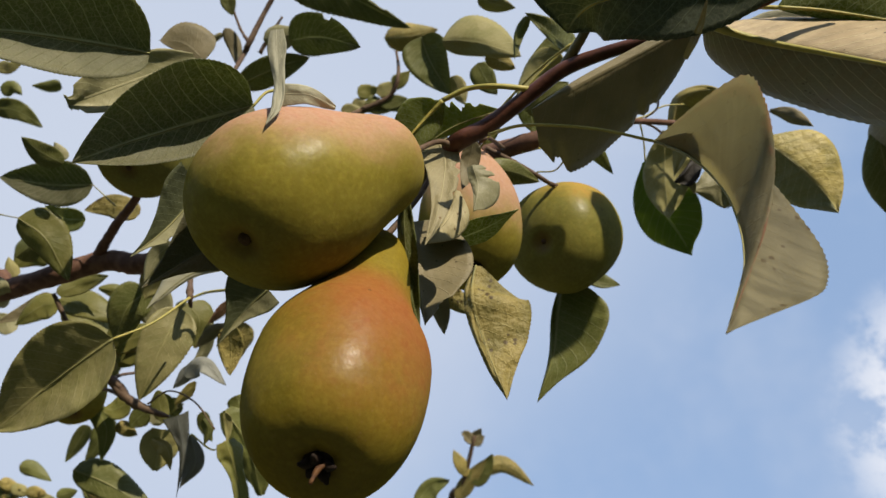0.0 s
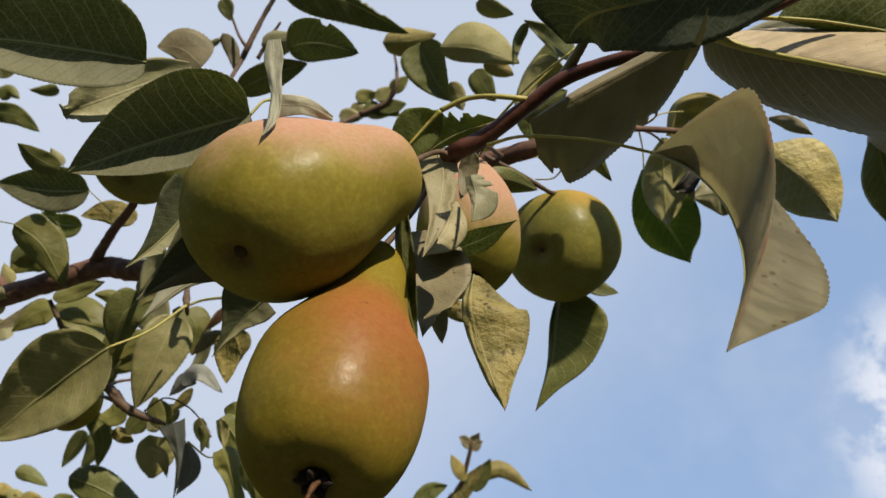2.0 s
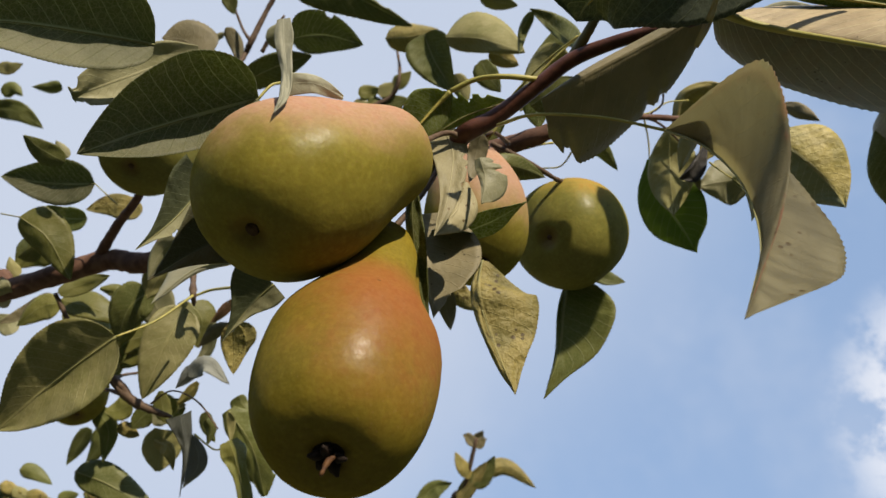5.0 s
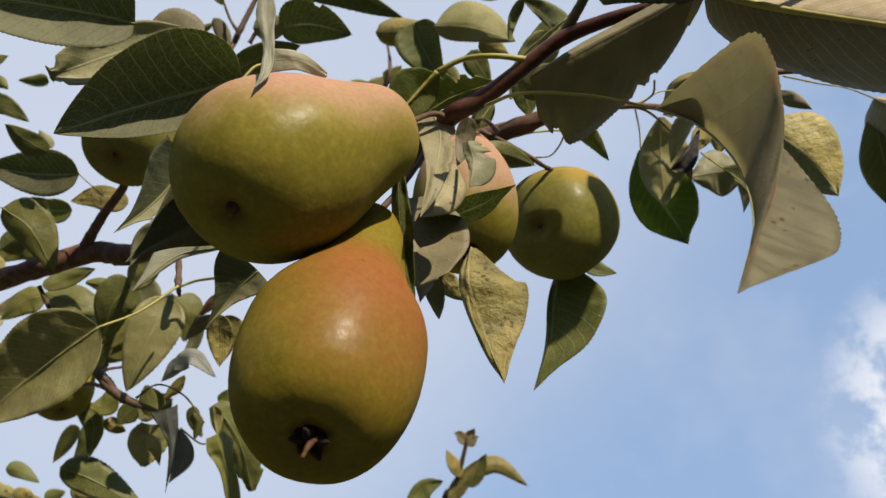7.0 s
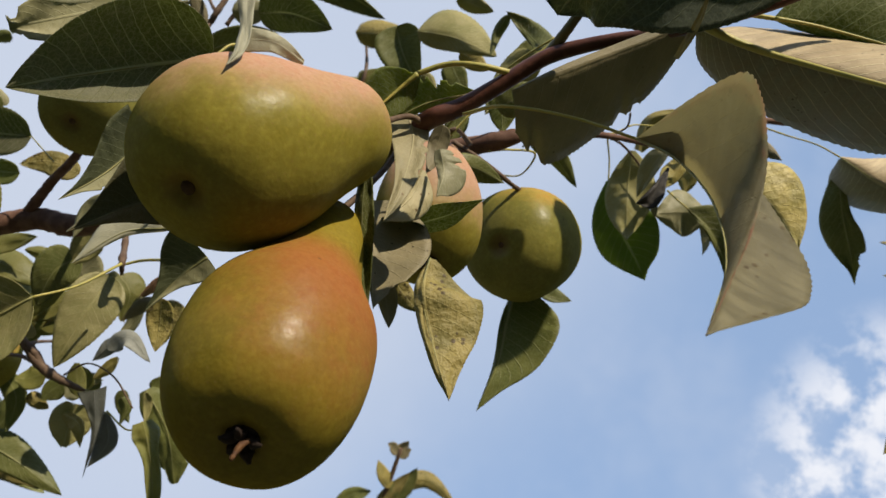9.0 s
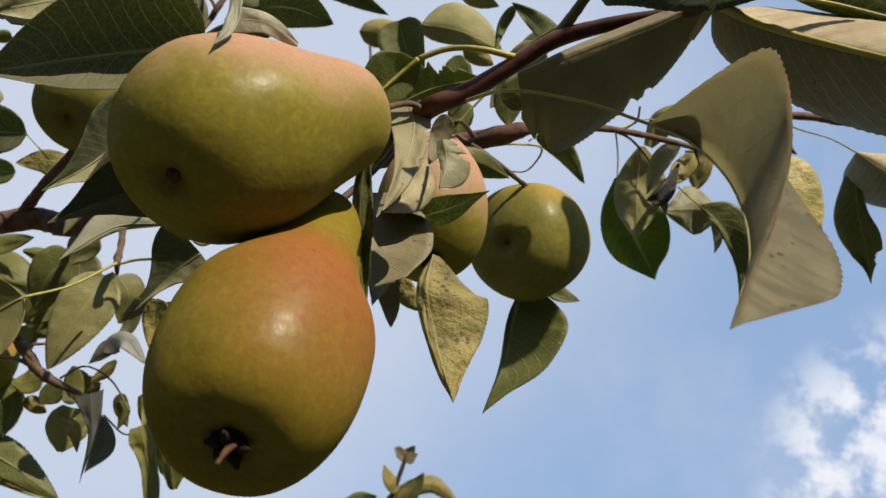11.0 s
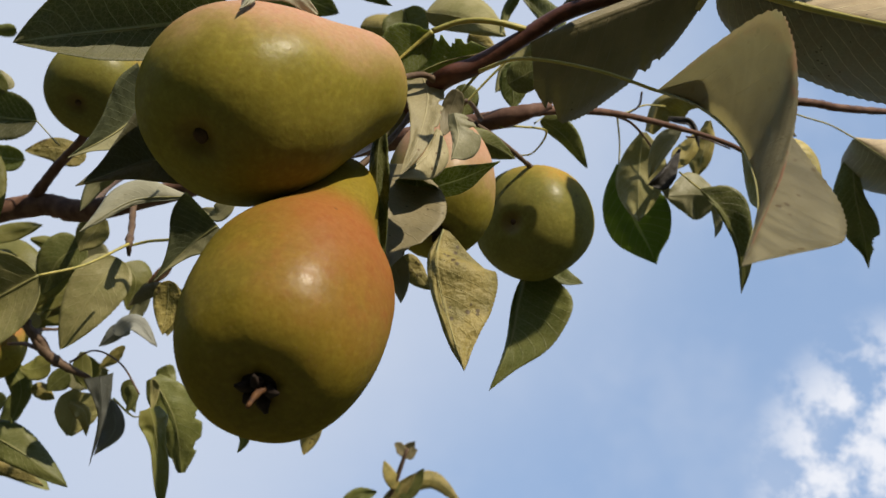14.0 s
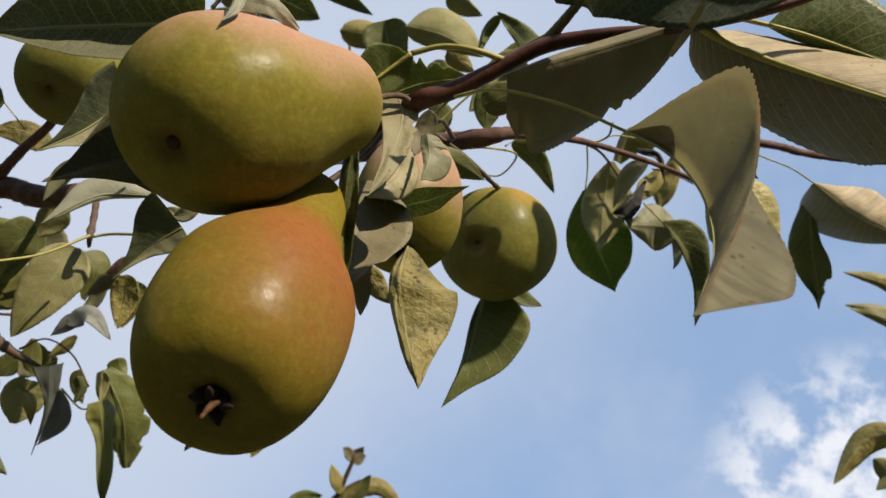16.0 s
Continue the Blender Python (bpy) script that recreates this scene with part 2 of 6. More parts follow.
GLOW = (0.50, 0.54, 0.08)
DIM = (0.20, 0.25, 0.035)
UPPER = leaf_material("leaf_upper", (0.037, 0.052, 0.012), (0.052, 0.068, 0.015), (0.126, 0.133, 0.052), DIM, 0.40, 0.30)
UNDER = {
    "pale": leaf_material("leaf_under_pale", (0.254, 0.226, 0.091), (0.185, 0.174, 0.057), (0.323, 0.289, 0.127), GLOW, 0.55, 0.13, spots=0.25, veins=0.45),
    "grey": leaf_material("leaf_under_grey", (0.246, 0.229, 0.125), (0.192, 0.185, 0.091), (0.308, 0.281, 0.152), GLOW, 0.55, 0.12, spots=0.0, veins=0.4),
    "yellow": leaf_material("leaf_under_yellowing", (0.290, 0.228, 0.068), (0.165, 0.142, 0.040), (0.36, 0.30, 0.115), (0.58, 0.50, 0.09), 0.6, 0.18, spots=1.1, veins=0.45, relief=2.4, puff=4.5),
    "green": leaf_material("leaf_under_green", (0.124, 0.129, 0.034), (0.086, 0.098, 0.022), (0.240, 0.230, 0.090), DIM, 0.5, 0.20, spots=0.15, veins=0.4),
    "deep": leaf_material("leaf_under_deep_green", (0.175, 0.168, 0.092), (0.130, 0.128, 0.066), (0.24, 0.235, 0.13), (0.16, 0.215, 0.030), 0.62, 0.44, spots=0.1, veins=0.8, net_share=0.8, seen=0.25, clear=0.95),
    "fresh": leaf_material("leaf_under_fresh", (0.115, 0.130, 0.032), (0.090, 0.108, 0.024), (0.48, 0.50, 0.22), (0.34, 0.40, 0.05), 0.45, 0.38, spots=0.1, veins=0.9, net_share=1.0, seen=0.6),
    "wilted": leaf_material("leaf_wilted", (0.300, 0.265, 0.163), (0.190, 0.165, 0.098), (0.11, 0.09, 0.055), (0.62, 0.58, 0.38), 0.65, 0.52, spots=0.8, spot_tone=(0.060, 0.033, 0.015), veins=0.20, relief=0.25, margin=(0.22, 0.080, 0.05), seen=0.5, clear=0.04, streaks=0.75),
    # half: the lower side's own grey-green, darkened further for its shade
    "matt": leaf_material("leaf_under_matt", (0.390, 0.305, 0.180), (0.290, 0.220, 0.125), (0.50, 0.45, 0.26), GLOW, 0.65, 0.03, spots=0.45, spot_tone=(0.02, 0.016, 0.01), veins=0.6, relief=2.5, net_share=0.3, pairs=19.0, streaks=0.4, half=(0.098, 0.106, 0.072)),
    # straw leaf; the shadow on its lower half is put in as grey-green
    "straw_half_shaded": leaf_material("leaf_straw_half_shaded", (0.335, 0.270, 0.085), (0.235, 0.200, 0.055), (0.38, 0.32, 0.13), (0.40, 0.42, 0.12), 0.55, 0.10, spots=0.3, veins=0.35, relief=2.2, net_share=0.4, puff=2.5, streaks=0.4, half=(0.105, 0.130, 0.072)),
    "slate": leaf_material("leaf_under_slate", (0.175, 0.178, 0.148), (0.135, 0.138, 0.112), (0.22, 0.23, 0.21), DIM, 0.6, 0.04, veins=0.3, net_share=0.3),
    "blush": leaf_material("leaf_reddened", (0.15, 0.072, 0.045), (0.11, 0.062, 0.038), (0.36, 0.2, 0.1), GLOW, 0.5, 0.12),
    "vivid": leaf_material("leaf_under_vivid", (0.165, 0.215, 0.045), (0.125, 0.175, 0.035), (0.16, 0.19, 0.06), (0.34, 0.50, 0.06), 0.5, 0.45, spots=0.1, veins=0.35, net_share=0.3),
    "straw": leaf_material("leaf_straw_yellow", (0.335, 0.270, 0.085), (0.235, 0.200, 0.055), (0.38, 0.32, 0.13), (0.60, 0.52, 0.12), 0.55, 0.18, spots=0.2, veins=0.35, relief=2.2, net_share=0.4),
    # near-black in both tones, for two small leaf pieces
    "near_black": leaf_material("leaf_near_black", (0.020, 0.017, 0.014), (0.035, 0.030, 0.024), (0.05, 0.045, 0.035), (0.05, 0.04, 0.02), 0.6, 0.05, veins=0.3),
    # brown leaf; half carries the upper side's shade as a darker tone
    "umber": leaf_material("leaf_under_umber", (0.150, 0.112, 0.055), (0.100, 0.082, 0.036), (0.12, 0.10, 0.05), DIM, 0.6, 0.12, spots=0.3, veins=0.3, half=(0.060, 0.060, 0.030)),
    "gloom": leaf_material("leaf_under_blue_green", (0.074, 0.088, 0.058), (0.058, 0.070, 0.046), (0.20, 0.22, 0.10), (0.20, 0.27, 0.04), 0.5, 0.16, veins=0.8, net_share=0.8, seen=0.35, clear=0.95),
    "lucid": leaf_material("leaf_under_lucid", (0.150, 0.170, 0.045), (0.120, 0.145, 0.034), (0.48, 0.50, 0.22), (0.56, 0.64, 0.09), 0.45, 0.46, spots=0.1, veins=0.8, seen=0.5, clear=0.8),
    "bleached": leaf_material("leaf_bleached", (0.345, 0.300, 0.165), (0.270, 0.235, 0.120), (0.40, 0.35, 0.20), (0.60, 0.54, 0.20), 0.6, 0.14, spots=0.55, spot_tone=(0.10, 0.055, 0.02), veins=0.5, relief=2.5, net_share=0.4, pairs=17.0, puff=1.6),
    # tan for the lit half, dark green for the half turned from the sun
    "duo": leaf_material("leaf_half_shaded", (0.235, 0.220, 0.115), (0.180, 0.172, 0.086), (0.16, 0.165, 0.08), DIM, 0.70, 0.10, spots=0.2, veins=0.40, net_share=0.6, half=(0.046, 0.056, 0.022)),
    "ash": leaf_material("leaf_under_ash", (0.36, 0.345, 0.240), (0.30, 0.29, 0.195), (0.40, 0.38, 0.27), GLOW, 0.6, 0.10, veins=0.2, net_share=0.3),
    "olive": leaf_material("leaf_under_olive", (0.170, 0.158, 0.042), (0.120, 0.122, 0.030), (0.24, 0.22, 0.08), GLOW, 0.5, 0.25, spots=0.1, veins=0.4),
    "dark": leaf_material("leaf_under_dark", (0.180, 0.150, 0.080), (0.130, 0.110, 0.056), (0.21, 0.18, 0.10), (0.48, 0.44, 0.16), 0.6, 0.10, spots=0.4, spot_tone=(0.023, 0.015, 0.007), veins=0.15),
}


def stalk_material(name, a, b, gloss=0.5, scale=220.0):
    m, nodes, links, out = material(name)
    coord = put(nodes, "ShaderNodeTexCoord").outputs["Object"]
    skin = put(nodes, "ShaderNodeBsdfPrincipled", i_Roughness=gloss)
    skin.inputs["Specular IOR Level"].default_value = 0.22
    tone = blend(nodes, links, ramp_of(nodes, links, noise_of(nodes, links, coord, scale, 4.0), 0.3, 0.7), a, b)
    links.new(tone, skin.inputs["Base Color"])
    bump = put(nodes, "ShaderNodeBump", i_Strength=0.5, i_Distance=0.0006)
    links.new(noise_of(nodes, links, coord, scale * 2.5, 4.0), bump.inputs["Height"])
    links.new(bump.outputs[0], skin.inputs["Normal"])
    links.new(skin.outputs[0], out.inputs["Surface"])
    return m


PETIOLE = stalk_material("petiole_yellow_green", (0.35, 0.29, 0.075), (0.25, 0.235, 0.06), 0.45)
RIB = stalk_material("midrib_pale", (0.27, 0.245, 0.095), (0.19, 0.185, 0.075), 0.5)
STALK = stalk_material("young_stalk_olive", (0.125, 0.108, 0.036), (0.090, 0.082, 0.030), 0.5, 180.0)
SHOOT = stalk_material("shoot_red_brown", (0.058, 0.022, 0.014), (0.10, 0.040, 0.024), 0.42, 160.0)
BARK = stalk_material("bark_brown", (0.078, 0.038, 0.024), (0.145, 0.080, 0.052), 0.75, 120.0)
TWIG = stalk_material("twig_brown", (0.070, 0.042, 0.026), (0.115, 0.075, 0.045), 0.7, 200.0)
DRY = stalk_material("calyx_dry", (0.125, 0.056, 0.016), (0.050, 0.022, 0.010), 0.7, 300.0)
BROWN = stalk_material("calyx_brown", (0.060, 0.034, 0.018), (0.090, 0.055, 0.025), 0.8, 400.0)
HOLE = stalk_material("calyx_dark", (0.014, 0.009, 0.006), (0.024, 0.013, 0.008), 0.85, 400.0)


def pear_material(name, low, high, blush, blush_way, lo, hi, basin_way, neck_way, neck_red):
    """Pear skin: green-yellow ground, a red cheek on the side that saw the sun, fine dots, russet round the eye."""
    m, nodes, links, out = material(name)
    coord = put(nodes, "ShaderNodeTexCoord").outputs["Object"]
    dot = put(nodes, "ShaderNodeVectorMath", operation="DOT_PRODUCT")
    dot.inputs[1].default_value = Vector(blush_way).normalized() * 28.0
    links.new(coord, dot.inputs[0])
    patch = maths(nodes, links, "MULTIPLY", maths(nodes, links, "SUBTRACT", noise_of(nodes, links, coord, 38.0, 4.0, 0.6), 0.5), 0.8)
    cheek = ramp_of(nodes, links, maths(nodes, links, "ADD", dot.outputs["Value"], patch), lo, hi)
    if not neck_red:
        up = put(nodes, "ShaderNodeVectorMath", operation="DOT_PRODUCT")
        up.inputs[1].default_value = Vector(neck_way) * 28.0
        links.new(coord, up.inputs[0])
        cheek = maths(nodes, links, "MULTIPLY", cheek, ramp_of(nodes, links, maths(nodes, links, "ADD", up.outputs["Value"], patch), 1.35, 0.75))
    ground = blend(nodes, links, ramp_of(nodes, links, noise_of(nodes, links, coord, 45.0, 4.0, 0.55), 0.32, 0.68), low, high)
    fleck = ramp_of(nodes, links, noise_of(nodes, links, coord, 330.0, 3.0, 0.6), 0.45, 0.70)
    ground = blend(nodes, links, maths(nodes, links, "MULTIPLY", fleck, 0.32), ground, tuple(1.35 * c for c in high))
    tone = blend(nodes, links, cheek, ground, blush)
    streak = ramp_of(nodes, links, noise_of(nodes, links, coord, 150.0, 4.0, 0.7), 0.48, 0.66)
    tone = blend(nodes, links, maths(nodes, links, "MULTIPLY", maths(nodes, links, "MULTIPLY", cheek, streak), 0.40), tone, tuple(c * k for c, k in zip(blush, (0.86, 0.70, 0.62))))
    mottle = ramp_of(nodes, links, noise_of(nodes, links, coord, 520.0, 3.0, 0.65), 0.34, 0.66)
    tone = blend(nodes, links, 1.0, tone, blend(nodes, links, mottle, (0.94, 0.92, 0.87), (1.04, 1.055, 1.05)), "MULTIPLY")
    dots = put(nodes, "ShaderNodeTexVoronoi", feature="F1", i_Scale=420.0)
    links.new(coord, dots.inputs["Vector"])
    tone = blend(nodes, links, maths(nodes, links, "MULTIPLY", ramp_of(nodes, links, dots.outputs["Distance"], 0.22, 0.10), 0.30), tone, (0.20, 0.12, 0.045))
    rare = put(nodes, "ShaderNodeTexVoronoi", feature="F1", i_Scale=62.0)
    links.new(coord, rare.inputs["Vector"])
    tone = blend(nodes, links, maths(nodes, links, "MULTIPLY", ramp_of(nodes, links, rare.outputs["Distance"], 0.07, 0.035), 0.6), tone, (0.09, 0.05, 0.02))
    eye = put(nodes, "ShaderNodeVectorMath", operation="DISTANCE")
    eye.inputs[1].default_value = basin_way
    links.new(coord, eye.inputs[0])
    russet = maths(nodes, links, "MULTIPLY", ramp_of(nodes, links, maths(nodes, links, "ADD", eye.outputs["Value"], maths(nodes, links, "MULTIPLY", patch, 0.008)), 0.010, 0.003), 0.7)
    tone = blend(nodes, links, russet, tone, (0.11, 0.055, 0.02))
    skin = put(nodes, "ShaderNodeBsdfPrincipled", i_Roughness=0.36)
    skin.inputs["Specular IOR Level"].default_value = 0.0
    skin.inputs["Subsurface Weight"].default_value = 0.08
    skin.inputs["Subsurface Radius"].default_value = (0.004, 0.0025, 0.001)
    skin.inputs["Subsurface Scale"].default_value = 1.0
    links.new(tone, skin.inputs["Base Color"])
    bump = put(nodes, "ShaderNodeBump", i_Strength=0.30, i_Distance=0.0014)
    links.new(maths(nodes, links, "ADD", noise_of(nodes, links, coord, 90.0, 3.0), maths(nodes, links, "MULTIPLY", noise_of(nodes, links, coord, 700.0, 2.0), 0.10)), bump.inputs["Height"])
    links.new(bump.outputs[0], skin.inputs["Normal"])
    wax = put(nodes, "ShaderNodeBsdfGlossy")
    links.new(ramp_of(nodes, links, noise_of(nodes, links, coord, 260.0, 3.0), 0.2, 0.8), put_range(nodes, links, wax))
    links.new(bump.outputs[0], wax.inputs["Normal"])
    coat = put(nodes, "ShaderNodeMixShader", i_Fac=0.013)
    links.new(skin.outputs[0], coat.inputs[1])
    links.new(wax.outputs[0], coat.inputs[2])
    links.new(coat.outputs[0], out.inputs["Surface"])
    return m


def put_range(nodes, links, skin):
    """Roughness between two bounds; returns the socket to feed."""
    r = put(nodes, "ShaderNodeMapRange")
    r.inputs["To Min"].default_value, r.inputs["To Max"].default_value = 0.30, 0.46
    links.new(r.outputs["Result"], skin.inputs["Roughness"])
    return r.inputs["Value"]


def grass_material():
    m, nodes, links, out = material("meadow_grass")
    coord = put(nodes, "ShaderNodeTexCoord").outputs["Object"]
    skin = put(nodes, "ShaderNodeBsdfPrincipled", i_Roughness=0.9)
    tone = blend(nodes, links, ramp_of(nodes, links, noise_of(nodes, links, coord, 3.0, 8.0, 0.7), 0.35, 0.65), (0.088, 0.096, 0.058), (0.150, 0.146, 0.098))
    links.new(tone, skin.inputs["Base Color"])
    links.new(skin.outputs[0], out.inputs["Surface"])
    return m


# ---- builders ----


def mesh_of(name, verts, faces, mats, slots=None, smooth=True, uvs=None):
    data = bpy.data.meshes.new(name)
    data.from_pydata(verts, [], faces)
    for m in mats:
        data.materials.append(m)
    if slots is not None:
        data.polygons.foreach_set("material_index", slots)
    if smooth:
        data.polygons.foreach_set("use_smooth", [True] * len(data.polygons))
    if uvs is not None:
        layer = data.uv_layers.new(name="UVMap")
        idx = np.empty(len(data.loops), dtype=np.int32)
        data.loops.foreach_get("vertex_index", idx)
        layer.data.foreach_set("uv", np.asarray(uvs, dtype=np.float32)[idx].ravel())
    data.update()
    return data


def part(name, data, parent, place=(0, 0, 0), label=""):
    ob = new(name, data)
    ob.parent = parent
    ob.location = place
    return tagged(ob, label)


def spline(points, u):
    """A smooth curve through the points, at u from 0 to 1."""
    p = [np.array(q, float) for q in points]
    if len(p) == 2:
        return p[0] + (p[1] - p[0]) * u
    k = min(int(u * (len(p) - 1)), len(p) - 2)
    f = u * (len(p) - 1) - k
    a, b = p[k], p[k + 1]
    before = p[k - 1] if k else 2 * a - b
    after = p[k + 2] if k + 2 < len(p) else 2 * b - a
    return 0.5 * (2 * a + (b - before) * f + (2 * before - 5 * a + 4 * b - after) * f * f + (3 * a - before - 3 * b + after) * f**3)


def level(values, u):
    """A smooth value between evenly spaced ones."""
    return float(spline([(v, 0, 0) for v in values], u)[0])


def tube(points, radii, sides=8, steps=0, knots=0.0, seed=0, base=(0, 0, 0)):
    """A round stem along a smooth curve, tapering; knots: unevenness of its bark."""
    steps = steps or 8 * (len(points) - 1)
    verts, faces, rng = [], [], random.Random(seed)
    side = None
    base = np.array(base, float)
    for i in range(steps + 1):
        u = i / steps
        c = spline(points, u)
        way = spline(points, min(1, u + 0.01)) - spline(points, max(0, u - 0.01))
        way /= np.linalg.norm(way) + 1e-12
        if side is None:
            side = np.cross(way, (0.3, 0.2, 0.9))
        side = side - way * (side @ way)
        side /= np.linalg.norm(side)
        other = np.cross(way, side)
        r = max(level(radii, u), 1e-5)
        bulge = 1 + knots * rng.uniform(-1, 1)
        for k in range(sides):
            a = 2 * math.pi * k / sides
            rr = r * bulge * (1 + knots * rng.uniform(-0.5, 0.5))
            verts.append(tuple(c - base + rr * (math.cos(a) * side + math.sin(a) * other)))
    for i in range(steps):
        for k in range(sides):
            a, b = i * sides + k, i * sides + (k + 1) % sides
            faces.append((a, b, b + sides, a + sides))
    faces.append(tuple(range(sides))[::-1])
    faces.append(tuple(range(steps * sides, (steps + 1) * sides)))
    return verts, faces


def stem(name, parent, points, radii, mat, label="", sides=8, knots=0.0, seed=0):
    verts, faces = tube(points, radii, sides, 0, knots, seed, points[0])
    return part(name, mesh_of(name, verts, faces, [mat]), parent, points[0], label)


LEAVES = [0]


def oval(u):
    """The half width of a pear leaf along its midrib: round base, drawn-out point."""
    return (max(u, 0.0) ** 0.45 * max(1 - u, 0.0) ** 0.85) / 0.432


def point(u):
    """A narrower leaf, drawn out to its point."""
    return (max(u, 0.0) ** 0.47 * max(1 - u, 0.0) ** 0.88) / 0.4216


def leaf(parent, spine, face, left, right, kind="pale", stalk=None, bites=(), fine=1, wave=1.0, rib=0.0, label="", margins=None):
    """A leaf along its spine, base to point, its underside towards face. left, right: (half width or widths, degrees by which
    that half lifts towards face at the base, and at the point). stalk: the petiole's way from the twig to the base.
    bites: (along, side, share eaten, length). margins: the two edges' own lines, for a twisted blade. fine: 2 near, 1 middle, 0 far."""
    LEAVES[0] += 1
    rng = random.Random(LEAVES[0] * 17 + 3)
    nu, nv = ((20, 3), (40, 5), (84, 8))[fine]
    root = np.array(spine[0], float)
    face = np.array(face, float)
    length = sum(np.linalg.norm(np.subtract(a, b)) for a, b in zip(spine, spine[1:]))
    seed = rng.uniform(0, 100)
    grid, normals = [], []
    for i in range(nu + 1):
        u = i / nu
        c = spline(spine, u)
        way = spline(spine, min(1, u + 0.02)) - spline(spine, max(0, u - 0.02))
        way /= np.linalg.norm(way)
        n = face - way * (face @ way)
        n /= np.linalg.norm(n)
        lef = np.cross(n, way)
        row = []
        for j in range(-nv, nv + 1):
            v = abs(j) / nv
            widths, a0, a1 = left if j < 0 else right
            w = level(widths, u) if isinstance(widths, tuple) else widths * (oval(u) if fine == 2 else point(u))
            w = max(w, 0.0)
            edge = 1.0
            if fine and i % 2:
                edge -= 0.018 if fine == 2 else 0.03
            for along, s, share, span in bites:
                if (s < 0) == (j < 0) and abs(u - along) < span:
                    jag = 0.75 + 0.5 * noise.noise((u * 60, s, seed))
                    edge -= share * jag * (1 - ((u - along) / span) ** 2) ** 0.5
            w *= max(edge, 0.03)
            bend = radians(a0 + (a1 - a0) * u)
            turn = lef if j < 0 else -lef
            # the blade bows gently from rib to margin
            folded = abs(bend) > 1.5
            arch = bend if folded else bend * (0.75 + 0.5 * v)
            keep = 1.0 if folded else max(math.cos(arch) / max(math.cos(bend), 0.2), 0.75)
            p = c + w * v * (math.cos(arch) * turn + math.sin(arch) * n) / keep
            if margins:
                rim_ = spline(margins[0 if j < 0 else 1], u) - c
                p = c + rim_ * v * edge - n * 0.10 * np.linalg.norm(rim_) * v * (1 - v)
            swell = noise.noise((u * 3.1 + seed, v * 1.3 * (1 if j < 0 else -1), seed)) * 0.028 + noise.noise((u * 9 + seed, v * 2 * (1 if j < 0 else -1), seed + 5)) * 0.016 * v
            p = p + n * swell * length * wave * min(1.0, 4 * u + 0.1)
            row.append(p - root)
        grid.append(row)
    g = np.array(grid)
    du, dv = np.gradient(g, axis=0), np.gradient(g, axis=1)
    nor = np.cross(dv, du)
    size = np.linalg.norm(nor, axis=2, keepdims=True)
    nor = nor / np.maximum(size, 1e-12)
    flip = np.sign(np.sum(nor * face) or 1.0)
    nor *= flip
    thick = 0.00028
    cols = 2 * nv + 1
    verts = [tuple(p) for p in (g + nor * thick / 2).reshape(-1, 3)] + [tuple(p) for p in (g - nor * thick / 2).reshape(-1, 3)]
    uv = [(i / nu, 0.5 + 0.5 * j / nv) for i in range(nu + 1) for j in range(-nv, nv + 1)] * 2
    faces, slots = [], []
    layer = (nu + 1) * cols
    for i in range(nu):
        for k in range(cols - 1):
            a, b, c, d = i * cols + k, i * cols + k + 1, (i + 1) * cols + k + 1, (i + 1) * cols + k
            q = (a, b, c, d)
            faces.append(q if flip > 0 else q[::-1])
            slots.append(0)
            q = tuple(x + layer for x in (d, c, b, a))
            faces.append(q if flip > 0 else q[::-1])
            slots.append(1)
        for k in (0, cols - 1):
            a, d = i * cols + k, (i + 1) * cols + k
            q = (a, d, d + layer, a + layer)
            faces.append(q if (k == 0) == (flip > 0) else q[::-1])
            slots.append(0)
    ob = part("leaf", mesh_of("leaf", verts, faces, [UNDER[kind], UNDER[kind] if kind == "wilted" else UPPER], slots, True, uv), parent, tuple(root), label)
    if rib:
        pts = [tuple(spline(spine, k / 6) - root + face / np.linalg.norm(face) * rib * 0.35) for k in range(7)]
        verts, faces = tube(pts, (rib, rib * 0.55, rib * 0.15), 6, 24)
        part("midrib", mesh_of("midrib", verts, faces, [PETIOLE if rib > 0.0008 else RIB]), ob)
    if stalk:
        pts = [tuple(np.subtract(p, root)) for p in stalk] + [(0, 0, 0)]
        r = max(rib, 0.0007 if fine else 0.0006)
        r = r if fine == 2 else r * 0.75
        verts, faces = tube(pts, (r * 1.25, r, r), 6, 8 * (len(pts) - 1))
        part("petiole", mesh_of("petiole", verts, faces, [PETIOLE if fine == 2 else RIB]), ob)
    return ob


